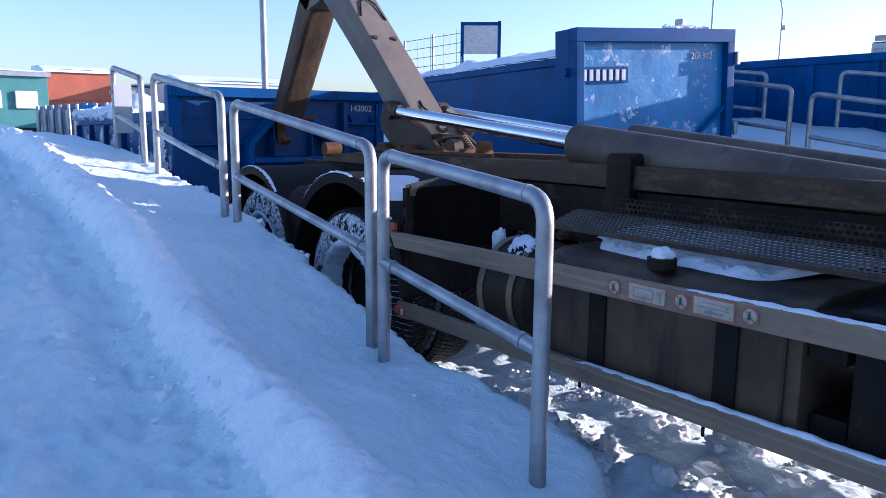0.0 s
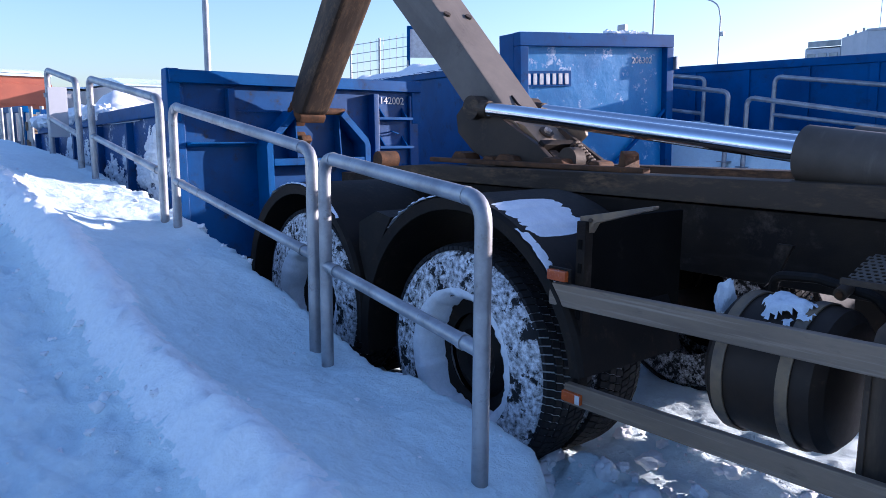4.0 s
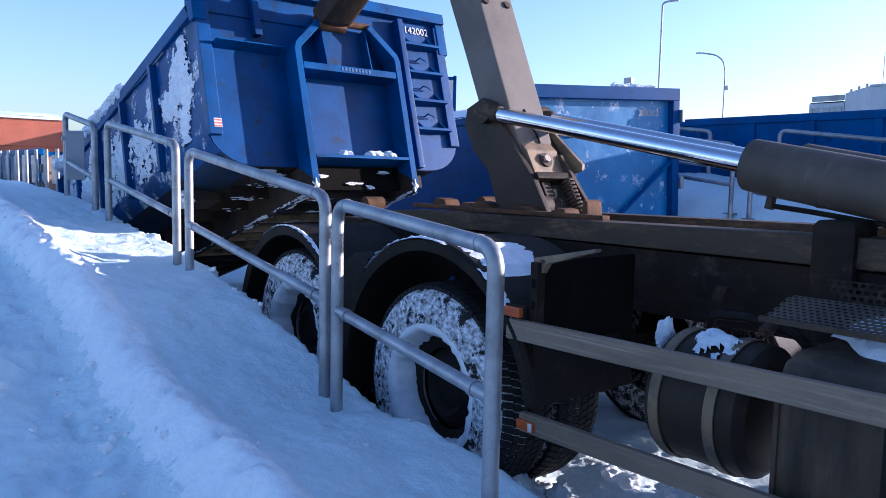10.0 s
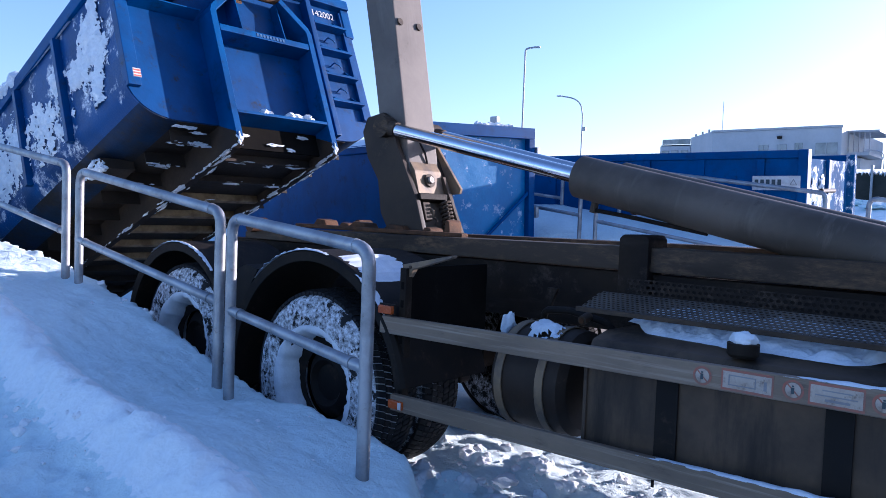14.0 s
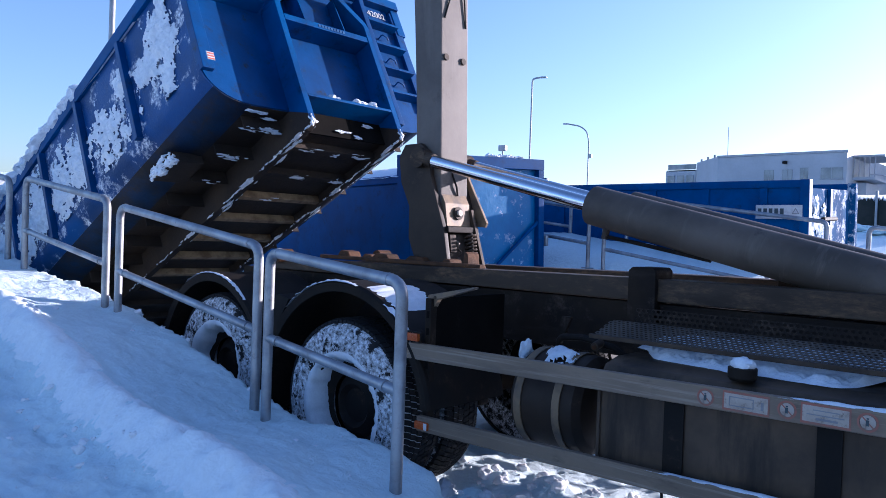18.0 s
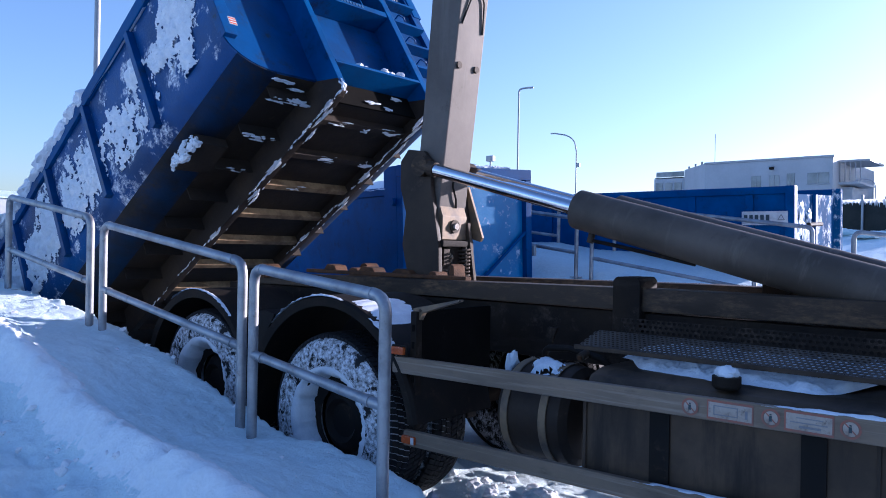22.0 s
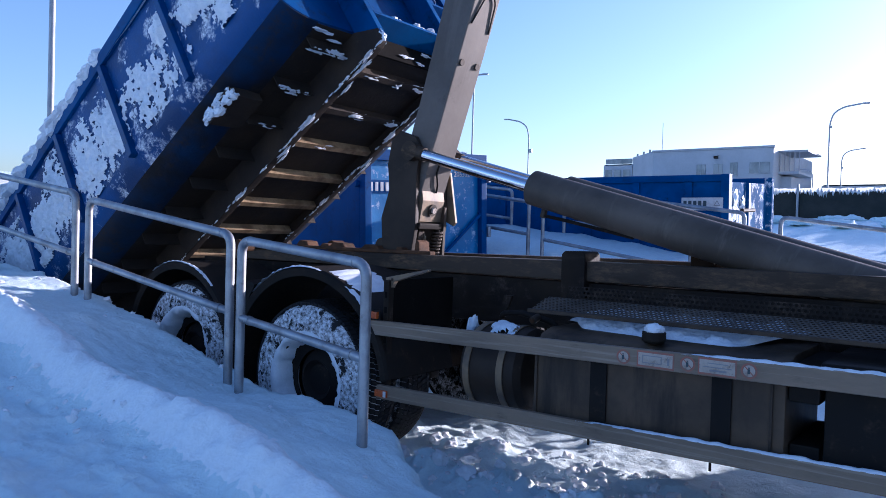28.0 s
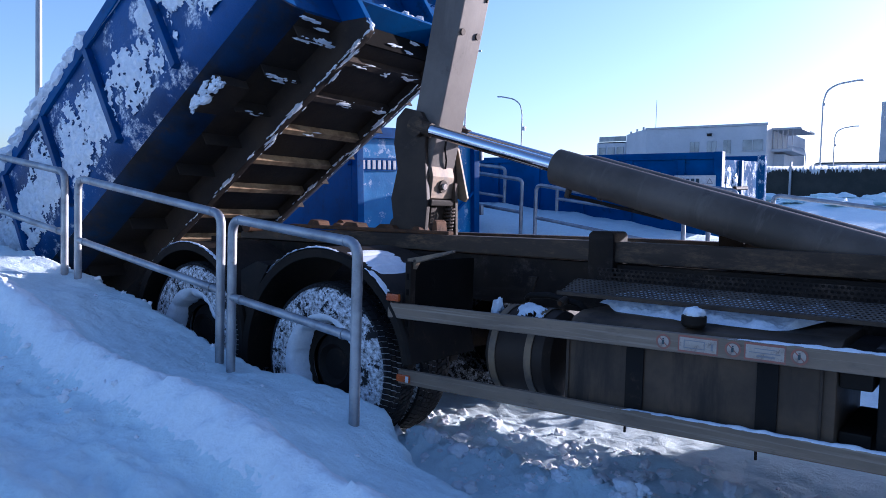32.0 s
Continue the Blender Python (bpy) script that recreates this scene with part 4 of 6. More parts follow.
Y0, Y1 = 1.0, 1.285
arm = part("lifting_arm", prism(bmesh.new(), [(-0.17, 0.25), (0.0, 0.25), (0.04, 0.6), (0.167, 1.71), (0.20, 2.0), (0.28, 2.75), (0.12, 3.05), (-0.15, 3.12), (-0.28, 3.05), (-0.28, 2.85), (-0.02, 2.62), (-0.06, 2.0), (-0.10, 1.5), (-0.15, 1.0)], Y0, Y1, 0.012), ARM, truck, "grimy grey steel lifting arm")
for y in (Y0 + 0.045, Y1 - 0.06):
    part("bolt", rod(bmesh.new(), (0.16, y, 1.71), (0.179, y, 1.71), 0.024, n=12), DULL, arm)
for y in (Y0 - 0.045, Y1 + 0.005):
    cheek = part("cheek_plate", prism(bmesh.new(), [(-0.10, -0.05), (0.12, -0.05), (0.10, 0.5), (0.02, 0.9), (0.02, 1.06), (-0.05, 1.14), (-0.2, 1.16), (-0.27, 1.08), (-0.27, 0.9), (-0.21, 0.72), (-0.24, 0.5), (-0.17, 0.25)], y, y + 0.04, 0.006), AIR_TANK, arm, "dark greasy cheek plate")
    part("pin", rod(bmesh.new(), (-0.044, y - 0.05, 1.032), (-0.044, y + 0.09, 1.032), 0.045, n=18), DULL, cheek)
part("boss_plate", prism(bmesh.new(), [(0.165, 0.56), (0.215, 0.54), (0.215, 0.70), (0.175, 0.80)], Y0 + 0.01, Y1 - 0.02, 0.004), STRAP, arm, "tan bracket on the arm")
boss = part("boss", rod(bmesh.new(), (0.19, 1.13, 0.63), (0.228, 1.13, 0.63), 0.045, n=20), DULL, arm)
part("bolt", rod(bmesh.new(), (0.228, 1.13, 0.63), (0.244, 1.13, 0.63), 0.024, n=6), FADED, boss)
part("latch_bar", a_box((0.17, Y0 - 0.02, 0.49), (0.25, Y1 + 0.02, 0.535), 0.008), CHASSIS, arm, "dark latch bar across the arm")
part("latch_block", a_box((0.16, Y0 + 0.03, 0.36), (0.215, Y0 + 0.10, 0.485), 0.008), DULL, arm)
part("spring", tube(bmesh.new(), [(0.245 + 0.036 * math.cos(k * 0.7), Y1 - 0.075 + 0.036 * math.sin(k * 0.7), 0.17 + 0.0028 * k) for k in range(112)], 0.0085, 0.001, 6, 1), DULL, arm, "coil spring of the latch")
part("spring_rod", rod(bmesh.new(), (0.245, Y1 - 0.075, 0.06), (0.245, Y1 - 0.075, 0.49), 0.018, n=12), CHASSIS, arm)
part("spring_cup", rod(bmesh.new(), (0.245, Y1 - 0.075, 0.145), (0.245, Y1 - 0.075, 0.17), 0.05, n=16), DULL, arm)
part("stay", prism(bmesh.new(), [(0.2, 0.66), (0.235, 0.66), (0.34, 0.0), (0.30, 0.0)], Y1 - 0.03, Y1 + 0.0, 0.003), DULL, arm)
part("side_plate", prism(bmesh.new(), [(0.10, 0.92), (0.16, 0.92), (0.30, 0.56), (0.28, 0.53), (0.15, 0.56)], Y1 + 0.05, Y1 + 0.075, 0.004), STRAP, arm, "tan plate beside the latch")
for k in range(5):
    part("link", tube(bmesh.new(), [(0.20 + 0.01 * (k % 2), Y0 + 0.11, 0.44 - 0.06 * k), (0.225, Y0 + 0.11 + 0.02 * (k % 2), 0.42 - 0.06 * k), (0.20 + 0.01 * (k % 2), Y0 + 0.115, 0.385 - 0.06 * k)], 0.008, 0.02, 6), DULL if k % 2 else TAN, arm)
part("latch_lug", prism(bmesh.new(), [(0.15, 0.10), (0.24, 0.10), (0.26, 0.18), (0.18, 0.24), (0.14, 0.2)], Y0 + 0.0, Y0 + 0.05, 0.006), DULL, arm)
part("hose", tube(bmesh.new(), [(0.085, 1.12, 0.98), (0.085, 1.11, 0.90), (0.08, 1.15, 0.82), (0.065, 1.17, 0.76)], 0.007, 0.03, 8), FENDER, arm)
for ob in list(arm.children):          # the latch sits on the slanting front of the arm
    if ob.name.split(".")[0] in ("boss_plate", "boss", "latch_bar", "latch_block", "spring", "spring_rod", "spring_cup", "stay", "side_plate", "link", "latch_lug"):
        ob.location.x = -0.13
part("cable", tube(bmesh.new(), [(0.203, 1.03, 1.98), (0.228, 1.10, 2.17), (0.234, 1.17, 2.22), (0.228, 1.23, 2.16), (0.200, 1.25, 1.95)], 0.006, 0.08, 6), FENDER, arm)
jib = part("jib", prism(bmesh.new(), [(-0.1, 3.08), (-0.1, 2.78), (-1.45, 2.80), (-1.52, 2.86), (-1.52, 2.98), (-1.45, 3.02)], Y0 + 0.0, Y1 - 0.0, 0.05), FRAME, arm, "thick jib at the head of the arm")
part("hook", prism(bmesh.new(), [(-1.48, 2.99), (-1.60, 3.05), (-1.76, 3.02), (-1.82, 2.92), (-1.79, 2.80), (-1.70, 2.76), (-1.68, 2.81), (-1.73, 2.87), (-1.72, 2.94), (-1.64, 2.95), (-1.55, 2.90), (-1.48, 2.82)], 1.09, 1.19, 0.012), RUST, jib, "rusty lifting hook")
part("hook_collar", a_box((-1.55, Y0 + 0.015, 2.80), (-1.47, Y1 - 0.015, 3.02), 0.02), RUST, jib)

# the two rams
FOOT, PIN_AT, TUBE_L = Vector((3.292, 0, 1.202)), Vector((-0.044, 0, 1.032)), 2.253
RAM_Y = (0.945, 1.40)
RAMS = []
for y in RAM_Y:
    bm = rod(bmesh.new(), (0, 0, 0), (TUBE_L, 0, 0), 0.112, n=32)
    tube_ob = part("ram_tube", bm, RAM, truck, "dull grey hydraulic ram tube", 40)
    part("hydraulic_pipe", tube(bmesh.new(), [(TUBE_L - 0.12, 0.0, 0.11), (TUBE_L - 0.13, 0.0, 0.15), (TUBE_L - 0.3, -0.02, 0.135), (TUBE_L - 0.75, -0.02, 0.11)], 0.011, 0.04, 8), CHASSIS, tube_ob)
    part("pipe_union", rod(bmesh.new(), (TUBE_L - 0.12, 0, 0.10), (TUBE_L - 0.12, 0, 0.165), 0.02, n=10), DULL, tube_ob)
    rod_ob = part("ram_rod", rod(bmesh.new(), (0.06, 0, 0), (2.3, 0, 0), 0.043, n=28), CHROME, truck, "shiny chrome ram rod", 40)
    part("eye", rod(bmesh.new(), (0, -0.045, 0), (0, 0.045, 0), 0.07, n=24), FRAME, rod_ob)
    part("neck", rod(bmesh.new(), (0.03, 0, 0), (0.12, 0, 0), 0.05, n=20), FRAME, rod_ob)
    RAMS.append((tube_ob, rod_ob, y))

# rusty rollers and locks at the rear of the sub frame
for y in (0.72, 1.80):
    part("roller", rod(bmesh.new(), (-1.62, y, 1.325), (-1.62, y + 0.14, 1.325), 0.055, n=28), RUST, truck, "rusty guide roller")
part("lock_bar", a_box((-1.25, 0.86, 1.325), (0.35, 0.92, 1.352), 0.006), RUST, truck, "rusty lock bar")
for x, w, hh in ((-1.1, 0.16, 0.045), (-0.82, 0.12, 0.03), (-0.72, 0.2, 0.04), (-0.38, 0.22, 0.035), (-0.02, 0.09, 0.03), (0.17, 0.05, 0.075)):
    part("lock_block", prism(bmesh.new(), [(x, 1.34), (x + w, 1.34), (x + w * 0.85, 1.34 + hh), (x + w * 0.3, 1.34 + hh * 1.2)], 0.9, 1.02, 0.008), RUST, truck, "rusty container lock")
part("lock_wheel", rod(bmesh.new(), (-0.22, 0.98, 1.37), (-0.22, 1.06, 1.37), 0.065, n=24), DULL, truck)

# ---- the container on the hook: origin at the front end of its near runner ----
skip = thing("roll_off_container", "open blue roll-off container with snow frozen to its side", "container")
HULL_L, W0, W1, SIDE_TOP, TOP = 4.9, 0.05, 2.45, 1.45, 1.72
FOLD, FOOT_Z, FOOT_IN = 0.52, 0.24, 0.36      # the walls curve inwards below FOLD


def on_skip(name, bm, material_, parent=None, label="", smooth=28):
    return part(name, bm, material_, parent or skip, label, smooth)


def side_plate(y, t):
    return prism(bmesh.new(), [(-0.20, SIDE_TOP + 0.03), (-0.20, FOLD), (-HULL_L, FOLD), (-HULL_L, SIDE_TOP)], y, y + t, 0.003)


side = on_skip("side_wall", side_plate(W0, 0.012), SNOWY_BLUE, label="blue side wall crusted with snow")
on_skip("side_wall", side_plate(W1 - 0.012, 0.012), BLUE_OLD)


def end_outline(x0, x1):
    """The end wall: its lower corners cut off."""
    bm = bmesh.new()
    arc = [(FOOT_IN * (1 - math.cos(math.pi * k / 16)), FOLD - (FOLD - FOOT_Z) * math.sin(math.pi * k / 16)) for k in range(9)]
    o = [(W0 + 0.012, TOP - 0.02)] + [(W0 + 0.004 + d, z) for d, z in arc] + [(W1 - 0.004 - d, z) for d, z in arc[::-1]] + [(W1 - 0.012, TOP - 0.02)]
    count = len(o)
    a = [bm.verts.new((x0, y, z)) for y, z in o]
    b = [bm.verts.new((x1, y, z)) for y, z in o]
    bm.faces.new(a)
    bm.faces.new(b[::-1])
    for i in range(count):
        bm.faces.new((a[i], b[i], b[(i + 1) % count], a[(i + 1) % count]))
    bmesh.ops.recalc_face_normals(bm, faces=bm.faces)
    return bm


wall = on_skip("end_wall", end_outline(-0.22, -0.20), BLUE_OLD, label="blue end wall with a lifting frame")
on_skip("tail_door", end_outline(-HULL_L, -HULL_L + 0.05), BLUE_OLD)
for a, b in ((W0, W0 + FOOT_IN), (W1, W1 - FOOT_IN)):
    # the lower strip's dark colour holds both dirt and painted shade
    for k0, k1, paint in ((0, 5, SNOWY_BLUE), (5, 12, DIRT_SHADE_BLUE)):
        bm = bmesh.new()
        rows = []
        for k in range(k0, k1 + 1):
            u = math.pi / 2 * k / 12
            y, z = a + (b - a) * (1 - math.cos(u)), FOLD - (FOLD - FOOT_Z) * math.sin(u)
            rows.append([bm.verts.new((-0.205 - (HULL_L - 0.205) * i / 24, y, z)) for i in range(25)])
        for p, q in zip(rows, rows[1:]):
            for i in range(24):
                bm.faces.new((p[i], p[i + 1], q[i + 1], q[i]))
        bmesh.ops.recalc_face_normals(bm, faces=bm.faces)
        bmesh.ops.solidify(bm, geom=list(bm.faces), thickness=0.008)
        on_skip("rounded_belly", bm, paint, label="dirty rounded foot of the wall with shade painted in" if k0 else "rounded lower bend of the wall", smooth=60)
on_skip("floor", a_box((-HULL_L, W0 + FOOT_IN, 0.235), (-0.22, W1 - FOOT_IN, 0.25), 0.002), UNDER, label="dirty dark underside")
for y0, y1 in ((W0 - 0.035, W0 + 0.07), (W1 - 0.07, W1 + 0.035)):
    rim = on_skip("top_rim", prism(bmesh.new(), [(-HULL_L, SIDE_TOP - 0.06), (-0.242, SIDE_TOP - 0.03), (-0.242, SIDE_TOP + 0.085), (-HULL_L, SIDE_TOP + 0.055)], y0, y1, 0.012), BLUE)
    on_skip("rim_rise", prism(bmesh.new(), [(-0.30, SIDE_TOP + 0.05), (-0.225, SIDE_TOP - 0.08), (-0.15, SIDE_TOP - 0.08), (-0.15, TOP + 0.06), (-0.26, TOP + 0.06)], y0, y1, 0.01), BLUE, rim)
on_skip("head_beam", a_box((-0.22, W0 - 0.02, TOP - 0.05), (-0.12, W1 + 0.02, TOP + 0.05), 0.006), BLUE)
for k in range(5):
    x = -1.16 - 0.935 * k
    for y0, y1 in ((W0 - 0.06, W0 + 0.003), (W1 - 0.003, W1 + 0.06)):
        bm = bmesh.new()
        box(bm, (x - 0.06, y0, FOLD - 0.06), (x, y1, SIDE_TOP - 0.055), 0.006)
        on_skip("side_rib", bm, BLUE_OLD)
# end wall: corner posts, uprights, a shelf and rungs with their gussets
for y in (W0 - 0.005, W1 - 0.095):
    on_skip("corner_post", a_box((-0.24, y, 0.47), (-0.16, y + 0.1, TOP - 0.08), 0.006), BLUE_OLD, wall)
on_skip("upright", a_box((-0.201, 0.50, 1.30), (-0.13, 0.56, TOP - 0.08), 0.006), BLUE_OLD, wall)
on_skip("upright", a_box((-0.201, 1.90, FOOT_Z), (-0.10, 1.96, TOP - 0.08), 0.008), BLUE_OLD, wall)
on_skip("shelf", prism(bmesh.new(), [(-0.201, 1.17), (-0.08, 1.195), (-0.08, 1.205), (-0.201, 1.21)], 0.15, 0.72, 0.002), BLUE, wall)
on_skip("band", a_box((-0.201, 0.15, 1.455), (-0.185, 1.0, 1.475), 0.002), BLUE_OLD, wall)
for k in range(4):
    z = 1.40 - 0.27 * k
    r_ = on_skip("rung", prism(bmesh.new(), [(-0.201, z), (-0.10, z + 0.005), (-0.10, z + 0.03), (-0.201, z + 0.035)], 1.96, 2.35, 0.003), BLUE, wall)
    for y in (2.02, 2.28):
        on_skip("gusset", prism(bmesh.new(), [(-0.2, z + 0.035), (-0.11, z + 0.032), (-0.17, z + 0.09), (-0.2, z + 0.13)], y, y + 0.012), BLUE, wall)
    if k:
        on_skip("tie_hook", tube(bmesh.new(), [(-0.2, 2.12, z + 0.16), (-0.14, 2.12, z + 0.17), (-0.14, 2.18, z + 0.15), (-0.17, 2.22, z + 0.15)], 0.007, 0.02, 6), BLUE, wall)


def flat_bar(path, w, t):
    """A flat bar standing on edge along points of y and z; w: its depth in x."""
    bm = bmesh.new()
    rows = []
    for i, (y, z) in enumerate(path):
        a, b = path[max(i - 1, 0)], path[min(i + 1, len(path) - 1)]
        d = Vector((0, b[0] - a[0], b[1] - a[1])).normalized()
        nrm = Vector((0, -d.z, d.y)) * t / 2
        c = Vector((0, y, z))
        rows.append([bm.verts.new(c + nrm + Vector((-w, 0, 0))), bm.verts.new(c + nrm), bm.verts.new(c - nrm), bm.verts.new(c - nrm + Vector((-w, 0, 0)))])
    for a, b in zip(rows, rows[1:]):
        for k in range(4):
            bm.faces.new((a[k], a[(k + 1) % 4], b[(k + 1) % 4], b[k]))
    bm.faces.new(rows[0][::-1])
    bm.faces.new(rows[-1])
    bmesh.ops.recalc_face_normals(bm, faces=bm.faces)
    bmesh.ops.bevel(bm, geom=list(bm.edges), offset=0.004, segments=1, affect='EDGES')
    return bm


bail = on_skip("lifting_frame", flat_bar([(0.79, 0.06), (0.785, 1.17), (0.80, 1.21), (1.04, 1.45)], 0.2, 0.06), BLUE, label="blue lifting frame")
on_skip("leg", flat_bar([(1.75, 0.06), (1.755, 1.17), (1.74, 1.21), (1.50, 1.45)], 0.2, 0.06), BLUE, bail)
on_skip("hook_bar", rod(bmesh.new(), (-0.05, 1.0, 1.465), (-0.05, 1.54, 1.465), 0.03, n=14), RUST, bail, "rusty hook bar")
on_skip("cross_bar", a_box((-0.2, 0.82, 1.005), (-0.005, 1.725, 1.065), 0.006), BLUE, bail)
on_skip("plate", a_box((-0.15, 1.06, 1.07), (-0.13, 1.48, 1.45), 0.003), BLUE_OLD, bail)
on_skip("fin", prism(bmesh.new(), [(-0.2, 1.07), (-0.02, 1.07), (-0.05, 1.44), (-0.2, 1.44)], 1.05, 1.062), BLUE, bail)
on_skip("fin", prism(bmesh.new(), [(-0.2, 1.07), (-0.02, 1.07), (-0.05, 1.44), (-0.2, 1.44)], 1.48, 1.492), BLUE, bail)
bm = bmesh.new()
for k in range(9):
    box(bm, (-0.0045, 1.17 + 0.033 * k, 1.02), (-0.002, 1.19 + 0.033 * k, 1.05))
on_skip("worn_writing", bm, FADED_BLUE, bail, "worn unreadable writing")
lettering("142002", 0.095, WHITE, pose(-0.192, 2.17, 1.585, 90, 0, 90), skip, "number", "white stencilled number")
tag = on_skip("reflective_tag", a_box((-0.114, 0.065, 0.505), (-0.108, 0.125, 0.575), 0.001), WHITE, label="red and white striped tag")
for k in range(3):
    on_skip("stripe", prism(bmesh.new(), [(-0.1075, 0.508 + 0.023 * k), (-0.106, 0.508 + 0.023 * k), (-0.106, 0.52 + 0.023 * k), (-0.1075, 0.52 + 0.023 * k)], 0.068, 0.122), RED, tag)
ledge = on_skip("ledge", prism(bmesh.new(), [(-0.22, 0.25), (0.0, 0.27), (0.0, 0.295), (-0.22, 0.305)], 0.82, 1.72, 0.003), BLUE)
on_skip("apron", a_box((-0.20, 0.82, 0.05), (-0.185, 1.72, 0.25), 0.002), FLAP)
on_skip("belly_plate", a_box((-HULL_L, 0.826, 0.075), (-0.19, 1.714, 0.085), 0.002), UNDER)
# runners and cross members below
for y in (0.755, 1.715):
    run = on_skip("runner", prism(bmesh.new(), [(0.0, 0.10), (-0.005, 0.04), (-0.03, 0.005), (-0.08, -0.01), (-HULL_L, -0.01), (-HULL_L, 0.235), (-0.2, 0.235)], y, y + 0.07, 0.008), UNDER, label="dark runner with snow on its flange")
    bm = bmesh.new()
    rr = random.Random(int(y * 100))
    for k in range(260):
        x = -0.03 - rr.random() ** 1.4 * 3.4
        if noise.noise(Vector((x * 5, y * 9, 2))) < -0.08:
            continue
        clod(bm, (x, y + rr.choice((0.0, 0.0, 0.0, 0.07)), rr.uniform(-0.012, 0.004)), rr.uniform(0.003, 0.009), k, 1, 0.7, 0.8, rr.uniform(1.0, 4.5))
    for k, x in enumerate((-0.18, -0.33, -0.52, -0.95, -1.32, -1.4, -1.95)):
        clod(bm, (x, y + 0.035 * (k % 3), -0.008), 0.02, k + 7, 3, 0.4, 1.1, rr.uniform(2.0, 5.0))
    clod(bm, (-0.012, y + 0.03, 0.05), 0.028, 77, 3, 1.6, 0.7, 0.6)
    tagged(on_skip("frozen_snow", bm, STUCK_SNOW, run, "frozen snow along the runner"), kind="stuff")
for k in range(11):
    x = -0.36 - 0.425 * k
    # members 2 to 6 get the paler tan that stands for sun on them
    cm = on_skip("cross_member", prism(bmesh.new(), [(x, 0.022), (x + 0.008, 0.022), (x + 0.008, 0.074), (x, 0.074)], 0.825, 1.715, 0.0), SUNLIT_RUST if k in (2, 3, 4, 5, 6) else UNDER)
    on_skip("flange", a_box((x - 0.05, 0.825, 0.010), (x + 0.008, 1.715, 0.022), 0.002), SUNLIT_RUST if k in (2, 3, 4, 5, 6) else UNDER, cm)
    for y0, y1 in ((W0 + FOOT_IN, 0.755), (1.785, W1 - FOOT_IN)):
        on_skip("outrigger", prism(bmesh.new(), [(x, 0.12), (x + 0.008, 0.12), (x + 0.008, 0.235), (x, 0.235)], y0, y1, 0.0), UNDER, cm)
pocket = on_skip("pocket", prism(bmesh.new(), [(-1.32, 0.16), (-0.98, 0.16), (-0.98, 0.25), (-1.32, 0.25)], 0.14, 0.42, 0.008), UNDER)


def crust(name, x0, x1, z0, z1, y, parent, seed, cover):
    """Snow frozen to an upright side in broken patches; cover(x, z): how much lies there."""
    bm = bmesh.new()
    d = 0.0105
    nx, nz = int((x1 - x0) / d), int((z1 - z0) / d)
    verts = {}
    for j in range(nz + 1):
        for i in range(nx + 1):
            x, z = x0 + d * i, z0 + d * j
            k = 1.25 * cover(x, z) + 0.4 * noise.fractal(Vector((x * 3.1, z * 3.1, seed)), 0.9, 2.1, 3) + 0.65 * noise.fractal(Vector((x * 15, z * 11, seed + 4)), 0.7, 2.3, 4) + 0.30 * noise.noise(Vector((x * 52, z * 40, seed + 9)))
            if k > 0.12:
                verts[i, j] = bm.verts.new((x, y - 0.002 - min(0.05, 0.045 * (k - 0.16)) - 0.006 * noise.noise(Vector((x * 40, z * 40, seed))), z))
    for j in range(nz):
        for i in range(nx):
            q = [(i, j), (i + 1, j), (i + 1, j + 1), (i, j + 1)]
            if all(p in verts for p in q):
                bm.faces.new([verts[p] for p in q])
    bmesh.ops.delete(bm, geom=[v for v in bm.verts if not v.link_faces], context='VERTS')
    return tagged(part(name, bm, STUCK_SNOW, parent, "broken crust of frozen snow", 70), kind="stuff")


def blob(x, z, cx, cz, rx, rz):
    return 1.0 - ((x - cx) / rx) ** 2 - ((z - cz) / rz) ** 2


def side_cover(x, z):
    near = max(blob(x, z, -0.62, 1.0, 0.27, 0.38), blob(x, z, -0.50, 1.25, 0.08, 0.2), blob(x, z, -0.62, 0.68, 0.12, 0.3))
    mid = max(blob(x, z, -0.95, 0.95, 0.22, 0.14), blob(x, z, -1.78, 0.86, 0.24, 0.34), blob(x, z, -1.30, 1.08, 0.16, 0.15), 0.55 * blob(x, z, -1.45, 0.75, 0.34, 0.24))
    back = max(blob(x, z, -2.35, 0.9, 0.28, 0.4), blob(x, z, -2.75, 0.85, 0.3, 0.4), blob(x, z, -3.35, 0.95, 0.35, 0.42), blob(x, z, -3.8, 0.8, 0.3, 0.4), blob(x, z, -4.4, 0.85, 0.45, 0.45))
    return 0.62 * max(-1.0, near, mid, back)


crust("snow_crust", -4.85, -0.24, FOLD, SIDE_TOP - 0.07, W0, side, 3.0, side_cover)
bm = bmesh.new()
for k, (x, y, r_) in enumerate(((-0.06, 1.10, 0.045), (-0.05, 1.16, 0.035), (-0.06, 1.36, 0.055), (-0.06, 1.44, 0.06), (-0.06, 1.53, 0.055), (-0.07, 1.6, 0.04))):
    clod(bm, (x, y, 0.315), r_, k + 20, 3, 0.7, 0.3)
tagged(on_skip("ledge_snow", bm, STUCK_SNOW, ledge, "snow lying on the ledge"), kind="stuff")
bm = bmesh.new()
rr = random.Random(8)
for k in range(46):
    x = -0.36 - 0.425 * rr.choice((0, 0, 0, 1, 1, 2))
    clod(bm, (x + rr.gauss(0.0, 0.015), rr.uniform(0.42, 0.75), 0.12 + rr.uniform(-0.005, 0.02)), rr.uniform(0.005, 0.012), k, 2, 0.5, 1.1, 1.0, rr.uniform(1.5, 5))
